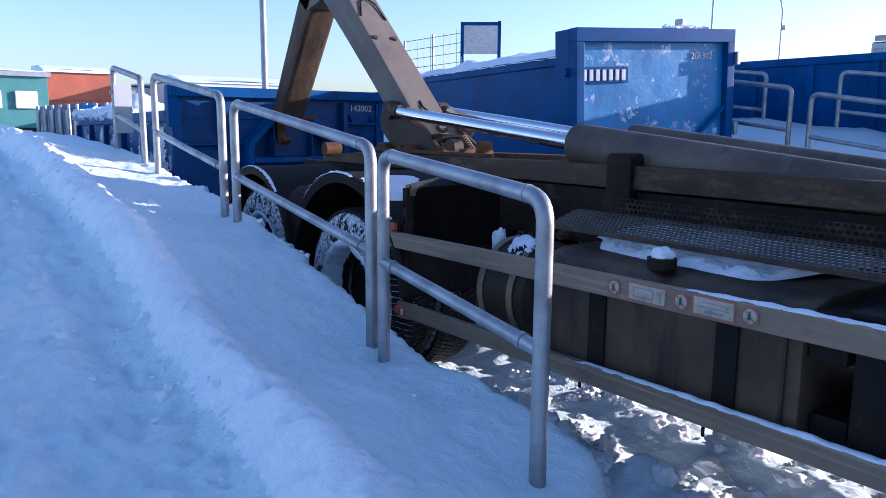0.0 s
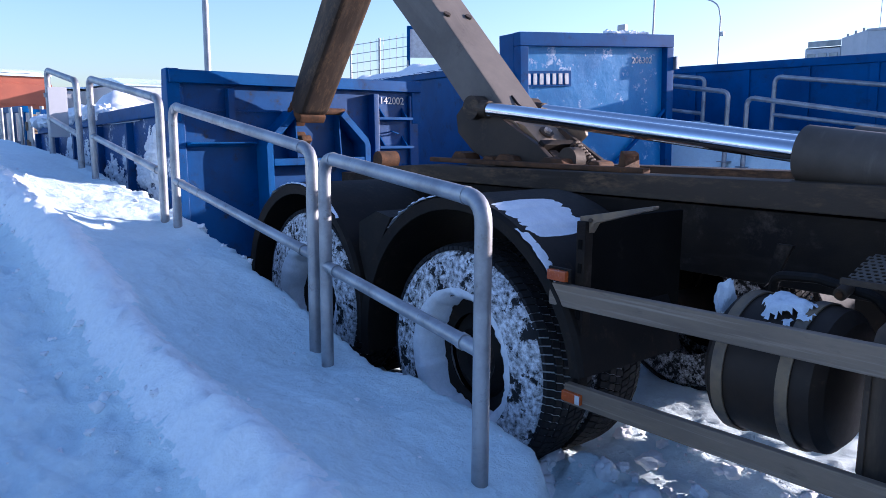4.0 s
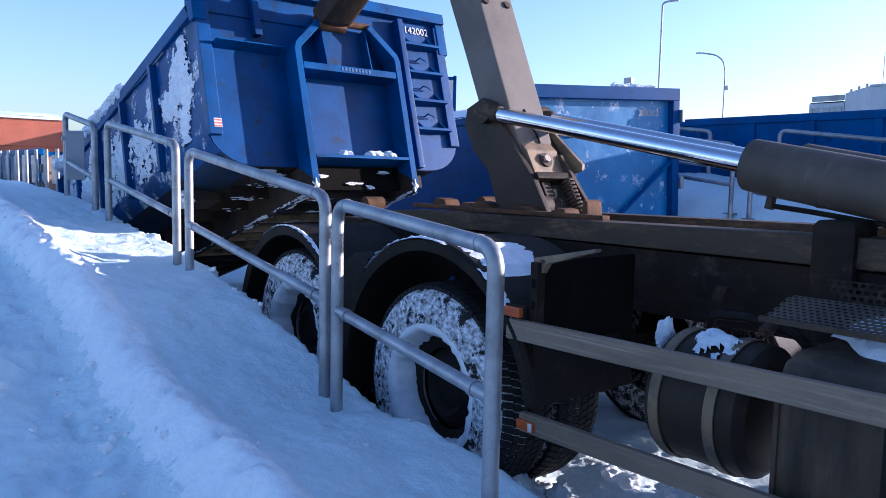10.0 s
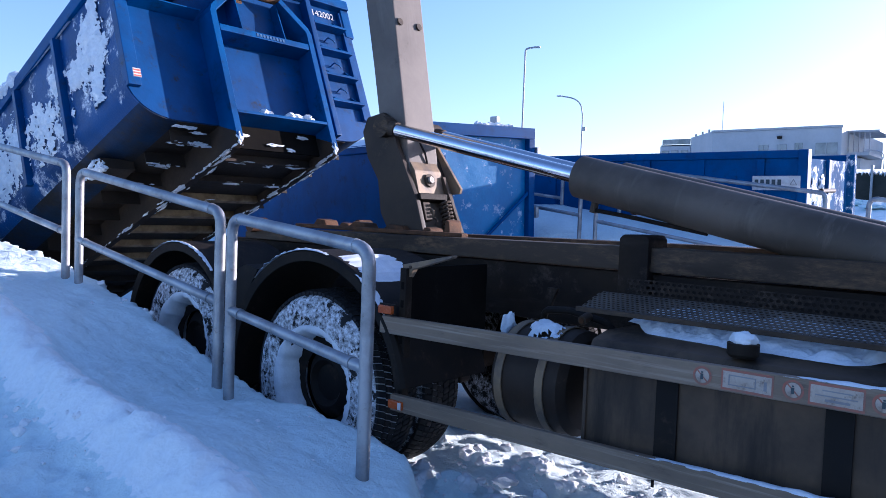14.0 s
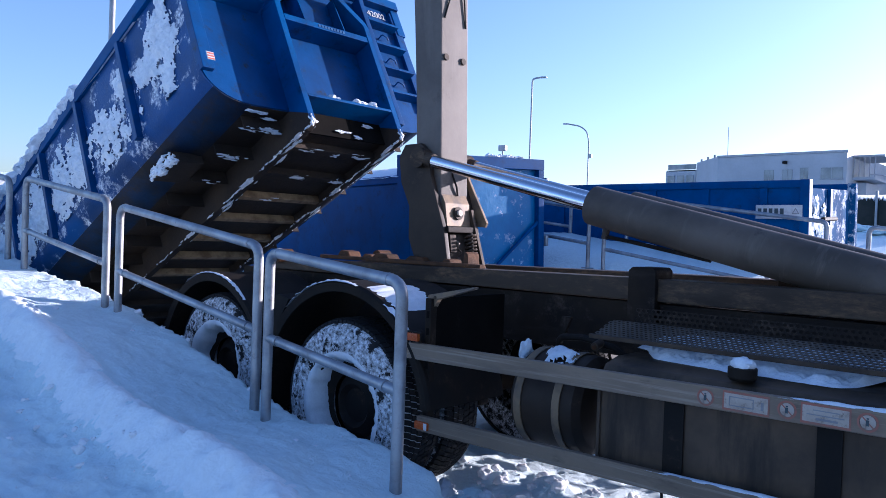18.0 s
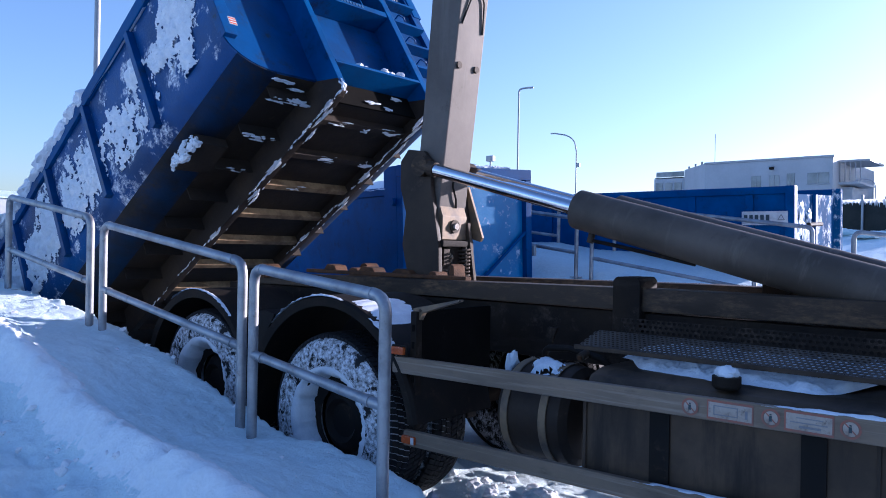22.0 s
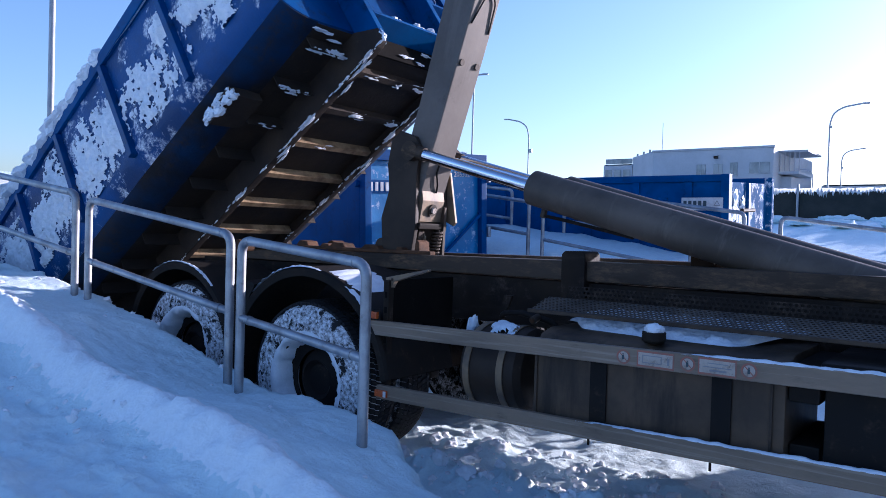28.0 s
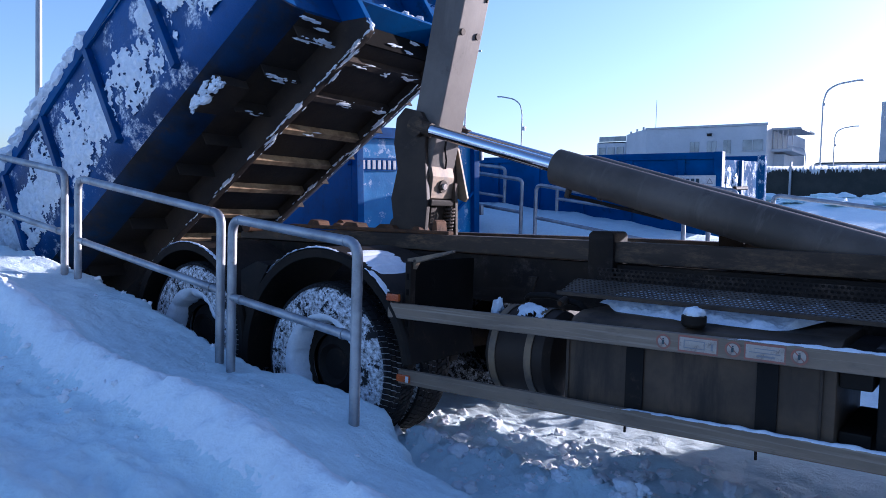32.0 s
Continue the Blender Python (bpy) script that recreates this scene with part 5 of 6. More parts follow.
for x, y, w in ((-0.36, 0.98, 5), (-0.36, 1.55, 4), (-0.38, 1.3, 2), (-0.79, 1.2, 6), (-1.21, 1.12, 4), (-0.8, 1.62, 3)):
    clod(bm, (x - 0.02, y, 0.018), 0.022, int(w * 9 - x * 10), 3, 0.45, 1.0, 1.3, w)
for k in range(46):
    clod(bm, (-1.34 + 0.36 * rr.random(), 0.14 + 0.02 * rr.random(), 0.155 + 0.10 * rr.random()), rr.uniform(0.01, 0.03), k + 70, 2, 0.9, 0.9, 1.6)
for x, y, z, w in ((-0.17, 0.95, 0.16, 3), (-0.17, 1.25, 0.10, 4), (-0.175, 1.55, 0.20, 3), (-0.175, 1.40, 0.07, 2), (-0.26, 0.52, 0.22, 5), (-0.30, 0.62, 0.20, 3), (-0.24, 0.45, 0.21, 3)):
    clod(bm, (x, y, z), 0.016, int(w * 31 + y * 100), 3, 0.7, 1.0, 0.5, w)
tagged(on_skip("clinging_snow", bm, STUCK_SNOW, None, "lumps of snow clinging to the underside"), kind="stuff")
# snow heaped above the rim: one uneven bank
bm = bmesh.new()
nx, ny = 90, 24
g = []
for i in range(nx + 1):
    x = -0.9 - 3.95 * i / nx
    row = []
    for j in range(ny + 1):
        y = W0 + (W1 - W0) * j / ny
        hump = 0.20 * smooth_step(-1.6, -2.4, x) * (0.55 + 0.8 * noise.fractal(Vector((x * 1.6, y * 1.6, 2)), 0.9, 2.1, 4))
        lip = smooth_step(W0, W0 + 0.16, y) * smooth_step(W1, W1 - 0.2, y)
        row.append(bm.verts.new((x, y - (0.03 if j == 0 else 0), SIDE_TOP - 0.05 + max(0, hump) * (0.35 + 0.65 * lip) + 0.1 * lip)))
    g.append(row)
for i in range(nx):
    for j in range(ny):
        bm.faces.new((g[i][j], g[i][j + 1], g[i + 1][j + 1], g[i + 1][j]))
bmesh.ops.recalc_face_normals(bm, faces=bm.faces)
on_skip("load_snow", bm, STUCK_SNOW, None, "snow heaped over the rim", 60)
bm = bmesh.new()
rr = random.Random(17)
for k in range(44):
    x = -1.95 - 2.8 * rr.random()
    r_ = rr.uniform(0.03, 0.06) + 0.06 * smooth_step(-2.0, -2.3, x)
    clod(bm, (x, W0 + rr.uniform(0.0, 0.10), SIDE_TOP + 0.05 + 0.3 * r_), r_, k, 3, 0.75, 0.4, 1.4)
tagged(on_skip("rim_snow", bm, STUCK_SNOW, None, "lumps of snow frozen along the rim"), kind="stuff")


# ---- other containers ----
def big_container(name, label, x0, x1, y0, y1, top, ribs=9, z0=0.1, drop=0.0):
    """A tall closed-sided container; its front end at x1."""
    t = thing(name, label, "container", m=pose(x1, y0, z0))
    L, Wd, Hh = x1 - x0, y1 - y0, top - z0 - drop
    part("side_wall", a_box((-L, 0.03, 0.15), (-0.06, 0.06, Hh - 0.08), 0.003), BLUE, t)
    part("side_wall", a_box((-L, Wd - 0.06, 0.15), (-0.06, Wd - 0.03, Hh - 0.08), 0.003), BLUE, t)
    part("floor", a_box((-L, 0.06, 0.1), (-0.05, Wd - 0.06, 0.18), 0.003), UNDER, t)
    part("far_end", a_box((-L, 0.06, 0.18), (-L + 0.04, Wd - 0.06, Hh - 0.08), 0.003), BLUE, t)
    for y in (0.0, Wd - 0.09):
        part("top_rail", a_box((-L, y, Hh - 0.1), (0.0, y + 0.09, Hh), 0.012), BLUE, t)
        part("bottom_rail", a_box((-L, y, 0.08), (0.0, y + 0.09, 0.2), 0.01), BLUE, t)
    for k in range(ribs):
        x = -0.55 - k * (L - 0.8) / max(1, ribs - 1)
        part("rib", a_box((x - 0.05, 0.0, 0.2), (x + 0.05, 0.031, Hh - 0.1), 0.006), BLUE, t)
    return t, L, Wd, Hh + drop


tall, L, Wd, Hh = big_container("large_container", "tall blue container with a dented glossy end plate", -8.4, -2.8, 3.5, 5.50, 2.50, 0, drop=0.24)
tall.matrix_basis = pose(-2.665, 3.466, 0.08, 2.5, 0, -12.8)
end = part("end_frame", a_box((-0.12, -0.004, Hh - 0.13), (0.005, Wd + 0.004, Hh + 0.005), 0.006), BLUE, tall)
for y in (0.0, Wd - 0.09):
    part("corner_post", a_box((-0.12, y - 0.003, 0.07), (0.003, y + 0.093, Hh - 0.131), 0.006), BLUE, end)
for y0, y1 in ((-0.004, 0.05), (Wd - 0.05, Wd + 0.004)):
    part("end_cheek", a_box((-0.40, y0, 0.1), (-0.121, y1, Hh + 0.002), 0.006), BLUE, tall)
bm = bmesh.new()
nx, nz = 50, 50
g = [[bm.verts.new((-0.078 + 0.005 * noise.fractal(Vector((i * 0.09, j * 0.09, 3)), 0.9, 2, 3), 0.09 + (Wd - 0.18) * i / nx, 0.12 + (Hh - 0.25) * j / nz)) for i in range(nx + 1)] for j in range(nz + 1)]
for j in range(nz):
    for i in range(nx):
        bm.faces.new((g[j][i], g[j][i + 1], g[j + 1][i + 1], g[j + 1][i]))
# paler than BLUE for grazing sun; the third colour paints sun glints
GLINT_BLUE = material("glossy_blue_painted_glints", (0.022, 0.20, 0.44), 0.36, 0.0, (0.014, 0.15, 0.36), (0.5, 0.58, 0.68), 2.0, 18.0, 0.3, 0.012, wear=(0.575, 0.60), spec=0.5)
part("end_plate", bm, GLINT_BLUE, tall, "dented glossy blue plate with painted sun glints", 60)
lettering("206302", 0.095, WHITE, pose(-0.066, Wd - 0.39, Hh - 0.27, 90, 0, 90), tall, "number", "white stencilled number")
name_plate = part("name_plate", a_box((-0.075, 0.09, Hh - 0.53), (-0.058, 0.66, Hh - 0.37), 0.003), BLUE, tall, "blue plate with raised white shapes")
for k in range(7):
    part("bar", a_box((-0.058, 0.105 + 0.078 * k, Hh - 0.51), (-0.048, 0.15 + 0.078 * k, Hh - 0.40), 0.003), WHITE, name_plate)
for z in (0.55, 1.35, 2.1):
    part("hinge", a_box((-0.10, Wd, z - 0.07), (0.04, Wd + 0.05, z + 0.07), 0.01), STEEL, tall)
part("latch_knob", rod(bmesh.new(), (-0.16, -0.05, Hh - 0.42), (-0.16, 0.03, Hh - 0.42), 0.045, n=16), BLUE, tall)
part("stay_bar", rod(bmesh.new(), (-0.03, 0.42, 0.40), (-0.03, Wd - 0.05, 1.62), 0.022), BLUE, tall)
for y in (0.62, 0.90):
    part("bumper_hook", tube(bmesh.new(), [(0.0, y, 0.15), (0.08, y, 0.4), (0.05, y + 0.12, 0.75), (0.0, y + 0.2, 0.85)], 0.05, 0.15, 10), BLUE, tall)
part("rusty_bar", rod(bmesh.new(), (0.05, 0.72, 0.86), (0.05, 1.25, 0.92), 0.03), RUST, tall)
bm = bmesh.new()
nx, ny = 60, 20
g = []
for i in range(nx + 1):
    x = -0.36 - (L - 0.42) * i / nx
    row = []
    for j in range(ny + 1):
        y = -0.02 + (Wd + 0.04) * j / ny
        row.append(bm.verts.new((x, y, Hh - 0.26 + 0.30 * math.sin(math.pi * j / ny) ** 0.5 * (0.55 + 0.4 * noise.fractal(Vector((x * 0.9, y * 1.5, 4)), 0.9, 2, 4)) + 0.015 * noise.noise(Vector((x * 9, y * 9, 2))))))
    g.append(row)
for i in range(nx):
    for j in range(ny):
        bm.faces.new((g[i][j], g[i][j + 1], g[i + 1][j + 1], g[i + 1][j]))
bmesh.ops.recalc_face_normals(bm, faces=bm.faces)
part("snow_load", bm, SNOW_CLOD, tall, "smooth snow filling it to the rim", 60)
bm = bmesh.new()
rr = random.Random(41)
for k in range(26):
    clod(bm, (-0.06 + rr.uniform(-0.03, 0.03), 1.12 + 0.021 * k, Hh + 0.012), rr.uniform(0.02, 0.042), k + 9, 2, 0.8, 0.8)
tagged(part("rim_snow", bm, SNOW_CLOD, tall), kind="stuff")

long_c, L, Wd, Hh = big_container("large_container", "long blue waste container with a white name plate", -9.0, 0.415, 7.42, 9.75, 2.41, 12)
long_c.matrix_basis = pose(0.415, 7.42, 0.1, 3.0)
sign = part("name_plate", a_box((-0.64, -0.012, Hh - 0.50), (-0.06, 0.0, Hh - 0.32), 0.002), WHITE, long_c, "white plate with a dark name and a round mark")
for k in range(5):
    part("bar", a_box((-0.61 + 0.07 * k, -0.016, Hh - 0.455), (-0.565 + 0.07 * k, -0.012, Hh - 0.365)), DARK_PRINT, sign)
part("round_mark", lathe(bmesh.new(), [(0.035, -0.016), (0.055, -0.016)], 3, Matrix.Translation((-0.14, 0.002, Hh - 0.41))), GREY_PRINT, sign)
for y, w in ((0.0, 0.12), (Wd - 0.12, 0.12)):
    part("end_post", a_box((-0.1, y - 0.004, 0.07), (0.02, y + w + 0.004, Hh + 0.005), 0.01), FROSTED if y else BLUE, long_c)
part("end_plate", a_box((-0.09, 0.16, 0.15), (-0.06, Wd - 0.16, Hh - 0.1), 0.003), FROSTED, long_c, "blue end plate with frozen snow")
part("end_post", a_box((-0.06, Wd * 0.45, 0.15), (-0.01, Wd * 0.45 + 0.1, Hh - 0.1), 0.008), BLUE, long_c)
for z in (0.6, 1.2, 1.8):
    part("hinge", rod(bmesh.new(), (-0.02, Wd * 0.45 - 0.3, z), (-0.02, Wd * 0.45 + 0.3, z), 0.03, n=10), FENDER, long_c)
crust_bm = bmesh.new()
rr = random.Random(3)
for k in range(14):
    clod(crust_bm, (-0.055, 0.3 + 0.7 * rr.random(), Hh - 0.35 - 0.5 * rr.random() ** 2), rr.uniform(0.04, 0.10), k + 3, 3, 1.3, 0.8, 0.3)
tagged(part("frozen_snow", crust_bm, STUCK_SNOW, long_c, "patch of snow frozen to the end plate"), kind="stuff")

# never in view: added to keep the sun off part of the lane
beside, L3, Wd3, Hh3 = big_container("large_container", "unseen blue container added to shade the lane", 5.5, 11.5, 7.42, 9.85, 2.41, 8)
part("end_plate", a_box((-0.06, 0.06, 0.15), (-0.03, Wd3 - 0.06, Hh3 - 0.1), 0.003), BLUE, beside)

# ---- street lamps ----
def lamp_post(x, y, z, arm_x, arm_y, label, box_on=True, r=0.03, rise=0.35):
    base = ground_height(x, y)
    t = thing("street_lamp", label, "lamp", "street lamps", m=pose(x, y, base))
    h = z - base
    part("pole", tube(bmesh.new(), [(0, 0, -0.2), (0, 0, h - rise), (arm_x * 0.10, arm_y * 0.10, h - rise * 0.42), (arm_x * 0.42, arm_y * 0.42, h - rise * 0.13), (arm_x, arm_y, h + 0.0)], r, abs(arm_x) * 0.9 + 0.05, 10, 6), POLE, t)
    d = Vector((arm_x, arm_y, 0)).normalized()
    k = r / 0.03
    head = part("lamp_head", a_box((-0.11 * k, -0.045 * k, -0.025 * k), (0.11 * k, 0.045 * k, 0.03 * k), 0.012 * k), POLE, t)
    head.matrix_basis = Matrix.Translation((arm_x + d.x * 0.1 * k, arm_y + d.y * 0.1 * k, h)) @ Matrix.Rotation(math.atan2(d.y, d.x), 4, 'Z')
    part("base_plate", a_box((-0.15, -0.15, -0.05), (0.15, 0.15, 0.1), 0.01), CONCRETE, t)
    if box_on:
        part("control_box", a_box((0.03, -0.05, h - 1.35 * k ** 0.3), (0.16, 0.05, h - 1.2 * k ** 0.3), 0.01), POLE, t)
    return t


lamp_post(-11.35, 21.3, 5.9, -0.75, -0.3, "slim street lamp with a curved neck", r=0.025, rise=0.7)
lamp_post(-9.25, 14.7, 6.15, 0.22, 0.1, "tall straight lamp pole", False, 0.025, 0.1)
lamp_post(-7.5, 55.8, 11.4, 2.0, 0.3, "large curved street lamp in the haze", True, 0.06, 1.4)
lamp_post(-7.7, 61.8, 8.9, 1.3, 0.2, "curved street lamp in the haze", True, 0.045, 0.9)
lamp_post(-11.4, 70.0, 8.2, -1.2, 0.0, "curved street lamp in the haze", False, 0.045, 0.7)
lamp_post(0.9, 48.0, 10.2, 1.6, 0.2, "curved street lamp in the haze", False, 0.045, 1.1)
mast = thing("tall_mast", "tall grey lamp mast behind the containers", "mast", m=pose(-13.0, 4.35, ground_height(-13.0, 4.35)))
part("pole", rod(bmesh.new(), (0, 0, -0.2), (0, 0, 9.0), 0.075, 0.055, 14), POLE, mast)
part("base_plate", a_box((-0.2, -0.2, -0.05), (0.2, 0.2, 0.06), 0.01), CONCRETE, mast)
spot = thing("floodlight", "small floodlight on a short stand", "lamp", m=pose(-8.6, 12.6, ground_height(-8.6, 12.6)))
part("stand", rod(bmesh.new(), (0, 0, -0.1), (0, 0, 3.0), 0.02), POLE, spot)
part("lamp_head", a_box((-0.11, -0.06, 2.97), (0.11, 0.06, 3.12), 0.02), POLE, spot)

# ---- board and wire fence behind the tall container ----
fence = thing("wire_fence", "wire mesh fence panel behind the container", "fence", m=pose(-9.1, 5.45, 1.6))
for k in range(3):
    part("post", rod(bmesh.new(), (0.3 * k, 0.42 * k, 0.0), (0.3 * k, 0.42 * k, 1.42 + 0.12 * k), 0.02), STEEL, fence)
for k in range(6):
    part("wire", rod(bmesh.new(), (0, 0, 0.6 + 0.16 * k), (0.62, 0.84, 0.72 + 0.17 * k), 0.006, n=6), STEEL, fence)
for k in range(9):
    part("wire", rod(bmesh.new(), (0.07 * k, 0.095 * k, 0.3), (0.07 * k, 0.095 * k, 1.42 + 0.026 * k), 0.005, n=6), STEEL, fence)
panel = thing("notice_board", "pale notice board in a blue frame", "sign", m=pose(-8.48, 6.29, 1.6, 0, 0, 52))
part("panel", a_box((0.03, 0.0, 1.2), (0.66, 0.02, 1.70), 0.002), WHITE, panel)
part("frame", a_box((-0.03, -0.01, 1.15), (0.03, 0.04, 1.74), 0.004), BLUE, panel)
part("frame", a_box((0.64, -0.01, 1.15), (0.70, 0.04, 1.78), 0.004), BLUE, panel)
part("frame", a_box((-0.03, -0.01, 1.70), (0.70, 0.04, 1.76), 0.004), BLUE, panel)
for x in (0.0, 0.67):
    part("leg", a_box((x - 0.03, 0.0, 0.0), (x + 0.03, 0.04, 1.15), 0.004), BLUE, panel)

# ---- the top of the ramp: board on the rail, posts, planks, more containers ----
board = thing("grey_board", "weathered pale board tied to the guard rail", "board", m=pose(-5.28, -0.40, 1.42, 0, 0, 90))
part("panel", a_box((0.02, 0.0, 0.0), (0.19, 0.015, 0.48), 0.004), FACADE, board)
part("backing_bar", a_box((-0.01, 0.015, 0.38), (0.23, 0.03, 0.42), 0.002), STEEL, board)
sheets = thing("sheet_fence", "row of grey metal sheets along the ramp", "fence", m=pose(-8.9, 0.28, 1.30))
for k in range(9):
    part("sheet", a_box((-0.46 * k - 0.36, -0.05 * k, 0.0), (-0.46 * k, 0.02 - 0.05 * k, 0.42), 0.01), STEEL, sheets)
    part("post", rod(bmesh.new(), (-0.46 * k + 0.03, -0.05 * k, -0.2), (-0.46 * k + 0.03, -0.05 * k, 0.5), 0.025), STEEL, sheets)
plank = thing("plank_barrier", "weathered plank barrier beside the containers", "barrier", m=pose(-9.6, 0.5, 1.2))
for k, z in enumerate((0.26, 0.0)):
    part("plank", a_box((-0.04, -0.3, z), (0.0, 2.6, z + 0.13), 0.008), BARK_WOOD, plank)
for y in (-0.2, 1.2, 2.5):
    part("post", a_box((-0.1, y, -1.2), (-0.04, y + 0.08, 0.5), 0.006), BARK_WOOD, plank)
back, L2, Wd2, Hh2 = big_container("waste_container", "blue waste container beyond the plank barrier", -16.6, -10.6, 0.35, 2.7, 1.84, 0)
part("end_plate", a_box((-0.06, 0.05, 0.15), (-0.03, Wd2 - 0.05, Hh2 - 0.05), 0.004), BLUE, back)
part("snow_load", a_box((-L2 + 0.1, 0.06, Hh2 - 0.3), (-0.1, Wd2 - 0.06, Hh2 - 0.12), 0.03), SNOW_CLOD, back, "snow lying in the container")

# ---- buildings ----
def building(name, label, x0, x1, y0, y1, z1, wall_m, z0=0.0, roof_snow=True):
    t = thing(name, label, "building", m=pose(x0, y0, z0))
    w, d, hh = x1 - x0, y1 - y0, z1 - z0
    part("wall", a_box((0, 0, -1), (w, d, hh), 0.02), wall_m, t)
    if roof_snow:
        bm = bmesh.new()
        n = 24
        rows = [[bm.verts.new((w * i / n, d * j / 6, hh + 0.02 + 0.28 * math.sin(math.pi * j / 6) * (0.7 + 0.5 * noise.noise(Vector((i * 0.5, j * 0.5, x0)))) + (0.12 if 0 < i < n else 0))) for j in range(7)] for i in range(n + 1)]
        for a, b in zip(rows, rows[1:]):
            for j in range(6):
                bm.faces.new((a[j], b[j], b[j + 1], a[j + 1]))
        bmesh.ops.recalc_face_normals(bm, faces=bm.faces)
        part("roof_snow", bm, SNOW, t)
    return t


teal = building("shop_building", "teal clad building with a pale sign and snowy roof", -62, -52, -14.0, 5.6, 4.55, TEAL)
part("plinth", a_box((10.0, -0.1, 0.0), (10.12, 19.7, 1.1), 0.01), FENDER, teal)
part("fascia", a_box((9.9, -0.2, 4.3), (10.3, 19.8, 4.6), 0.02), POLE, teal)
for k, y in enumerate((15.7, 17.7)):
    part("sign_bar", a_box((10.0, y, 2.3), (10.2, y + 1.25, 3.4), 0.05), WHITE, teal, "pale raised sign shape")
red = building("red_building", "orange red building with a sloping snowy roof", -62, -56.5, 6.2, 10.4, 4.95, BRICK_RED)
part("gable", a_box((5.2, 0.0, 3.0), (5.6, 4.4, 4.4), 0.02), BRICK_RED, red)
bm = prism(bmesh.new(), [(-0.3, 4.9), (5.75, 4.9), (5.75, 5.05), (3.0, 5.5), (-0.3, 5.6)], -0.2, 4.4, 0.03)
part("roof_snow", bm, SNOW, red, "thick snow on the roof")
low = building("low_building", "low white building under thick snow", -66, -58, 9.6, 22.0, 4.1, FACADE)
hill = building("snowy_shed", "long shed roof under bright snow", -60, -52, 13.5, 24.0, 4.3, FACADE)
part("roof_snow", prism(bmesh.new(), [(0.0, 4.32), (8.2, 4.32), (8.2, 4.4), (5.0, 5.0), (0.0, 5.1)], 0.6, 9.4, 0.05), SNOW, hill, "domed snow on the roof")

office = thing("office_building", "pale flat roofed office building in the haze", "building", m=pose(-28.4, 75.0, 0.0))
bm = bmesh.new()
plan = [(0.0, 0.0), (12.36, 0.0), (12.36, 17.0), (-4.5, 17.0), (-4.5, 5.0)]
low_, top_ = [bm.verts.new((x, y, -1.0)) for x, y in plan], [bm.verts.new((x, y, 11.0)) for x, y in plan]
bm.faces.new(low_[::-1])
bm.faces.new(top_)
for i in range(5):
    bm.faces.new((low_[i], low_[(i + 1) % 5], top_[(i + 1) % 5], top_[i]))
bmesh.ops.recalc_face_normals(bm, faces=bm.faces)
part("wall", bm, FACADE, office, smooth=0)
part("parapet", a_box((-0.1, -0.15, 10.85), (12.5, 0.2, 11.08), 0.02), POLE, office)
for x0, x1, z0, z1 in ((4.8, 5.74, 8.2, 9.4), (6.57, 7.5, 8.2, 9.4), (8.22, 8.95, 8.2, 9.5), (10.12, 12.05, 8.4, 9.45)):
    w_ = part("window", a_box((x0, -0.06, z0), (x1, -0.002, z1), 0.01), GLASS, office)
    part("frame", a_box((x0 - 0.08, -0.1, z0 - 0.1), (x1 + 0.08, -0.05, z0), 0.01), POLE, w_)
    part("frame", a_box((x0 + (x1 - x0) * 0.48, -0.1, z0), (x0 + (x1 - x0) * 0.52, -0.062, z1), 0.01), POLE, w_)
light = part("wall_lamp", a_box((6.6, -0.35, 9.95), (7.0, -0.002, 10.2), 0.05), FENDER, office)
part("hood", a_box((6.55, -0.4, 10.2), (7.05, -0.002, 10.26), 0.02), POLE, light)
part("antenna", rod(bmesh.new(), (0.6, 1.0, 11.0), (0.6, 1.0, 14.2), 0.03, n=8), POLE, office)
for x, y in ((-1.2, 2.0), (-2.6, 3.6), (-4.2, 5.6)):
    part("roof_fan", rod(bmesh.new(), (x, y, 11.0), (x, y, 11.45), 0.12, n=8), POLE, office)
wing = building("office_wing", "glazed wing of the office building", -36.6, -32.95, 80.0, 94.0, 10.1, FACADE, roof_snow=True)
part("railing", a_box((0.2, 0.1, 10.3), (3.6, 0.16, 10.9), 0.01), GLASS, wing)
for k in range(3):
    part("window", a_box((0.25 + 1.15 * k, -0.08, 8.5), (1.1 + 1.15 * k, -0.002, 9.6), 0.01), GLASS, wing)
canopy = thing("roof_canopy", "steel canopy and stair beside the office building", "canopy", m=pose(-16.7, 77.0, 0))
part("deck", a_box((0, 0, 10.55), (3.4, 6, 10.75), 0.02), POLE, canopy)
for k in range(6):
    part("post", rod(bmesh.new(), (0.3 + 0.45 * k, 0.2, 8.6), (0.3 + 0.45 * k, 0.2, 10.6), 0.05, n=8), POLE, canopy)
part("landing", a_box((0, 0, 8.4), (2.6, 6, 8.65), 0.02), FACADE, canopy)
part("block", a_box((0, 1, -1), (1.7, 8, 8.2), 0.02), FACADE, canopy)
shed = building("long_hall", "long low hall in the haze", -13.4, -6.2, 84.0, 100.0, 7.6, FACADE)
tower = building("apartment_tower", "tall apartment block in the haze", -11.0, 6.0, 112.0, 130.0, 17.7, FACADE, roof_snow=False)
for k in range(5):
    for j in range(4):
        part("window", a_box((0.8 + 2.6 * j, -0.1, 8.6 + 2.6 * k), (2.4 + 2.6 * j, 0.0, 10.0 + 2.6 * k), 0.02), GLASS, tower)
building("small_block", "small flat roofed block in the haze", -19.0, -10.5, 126.0, 140.0, 10.6, FACADE)

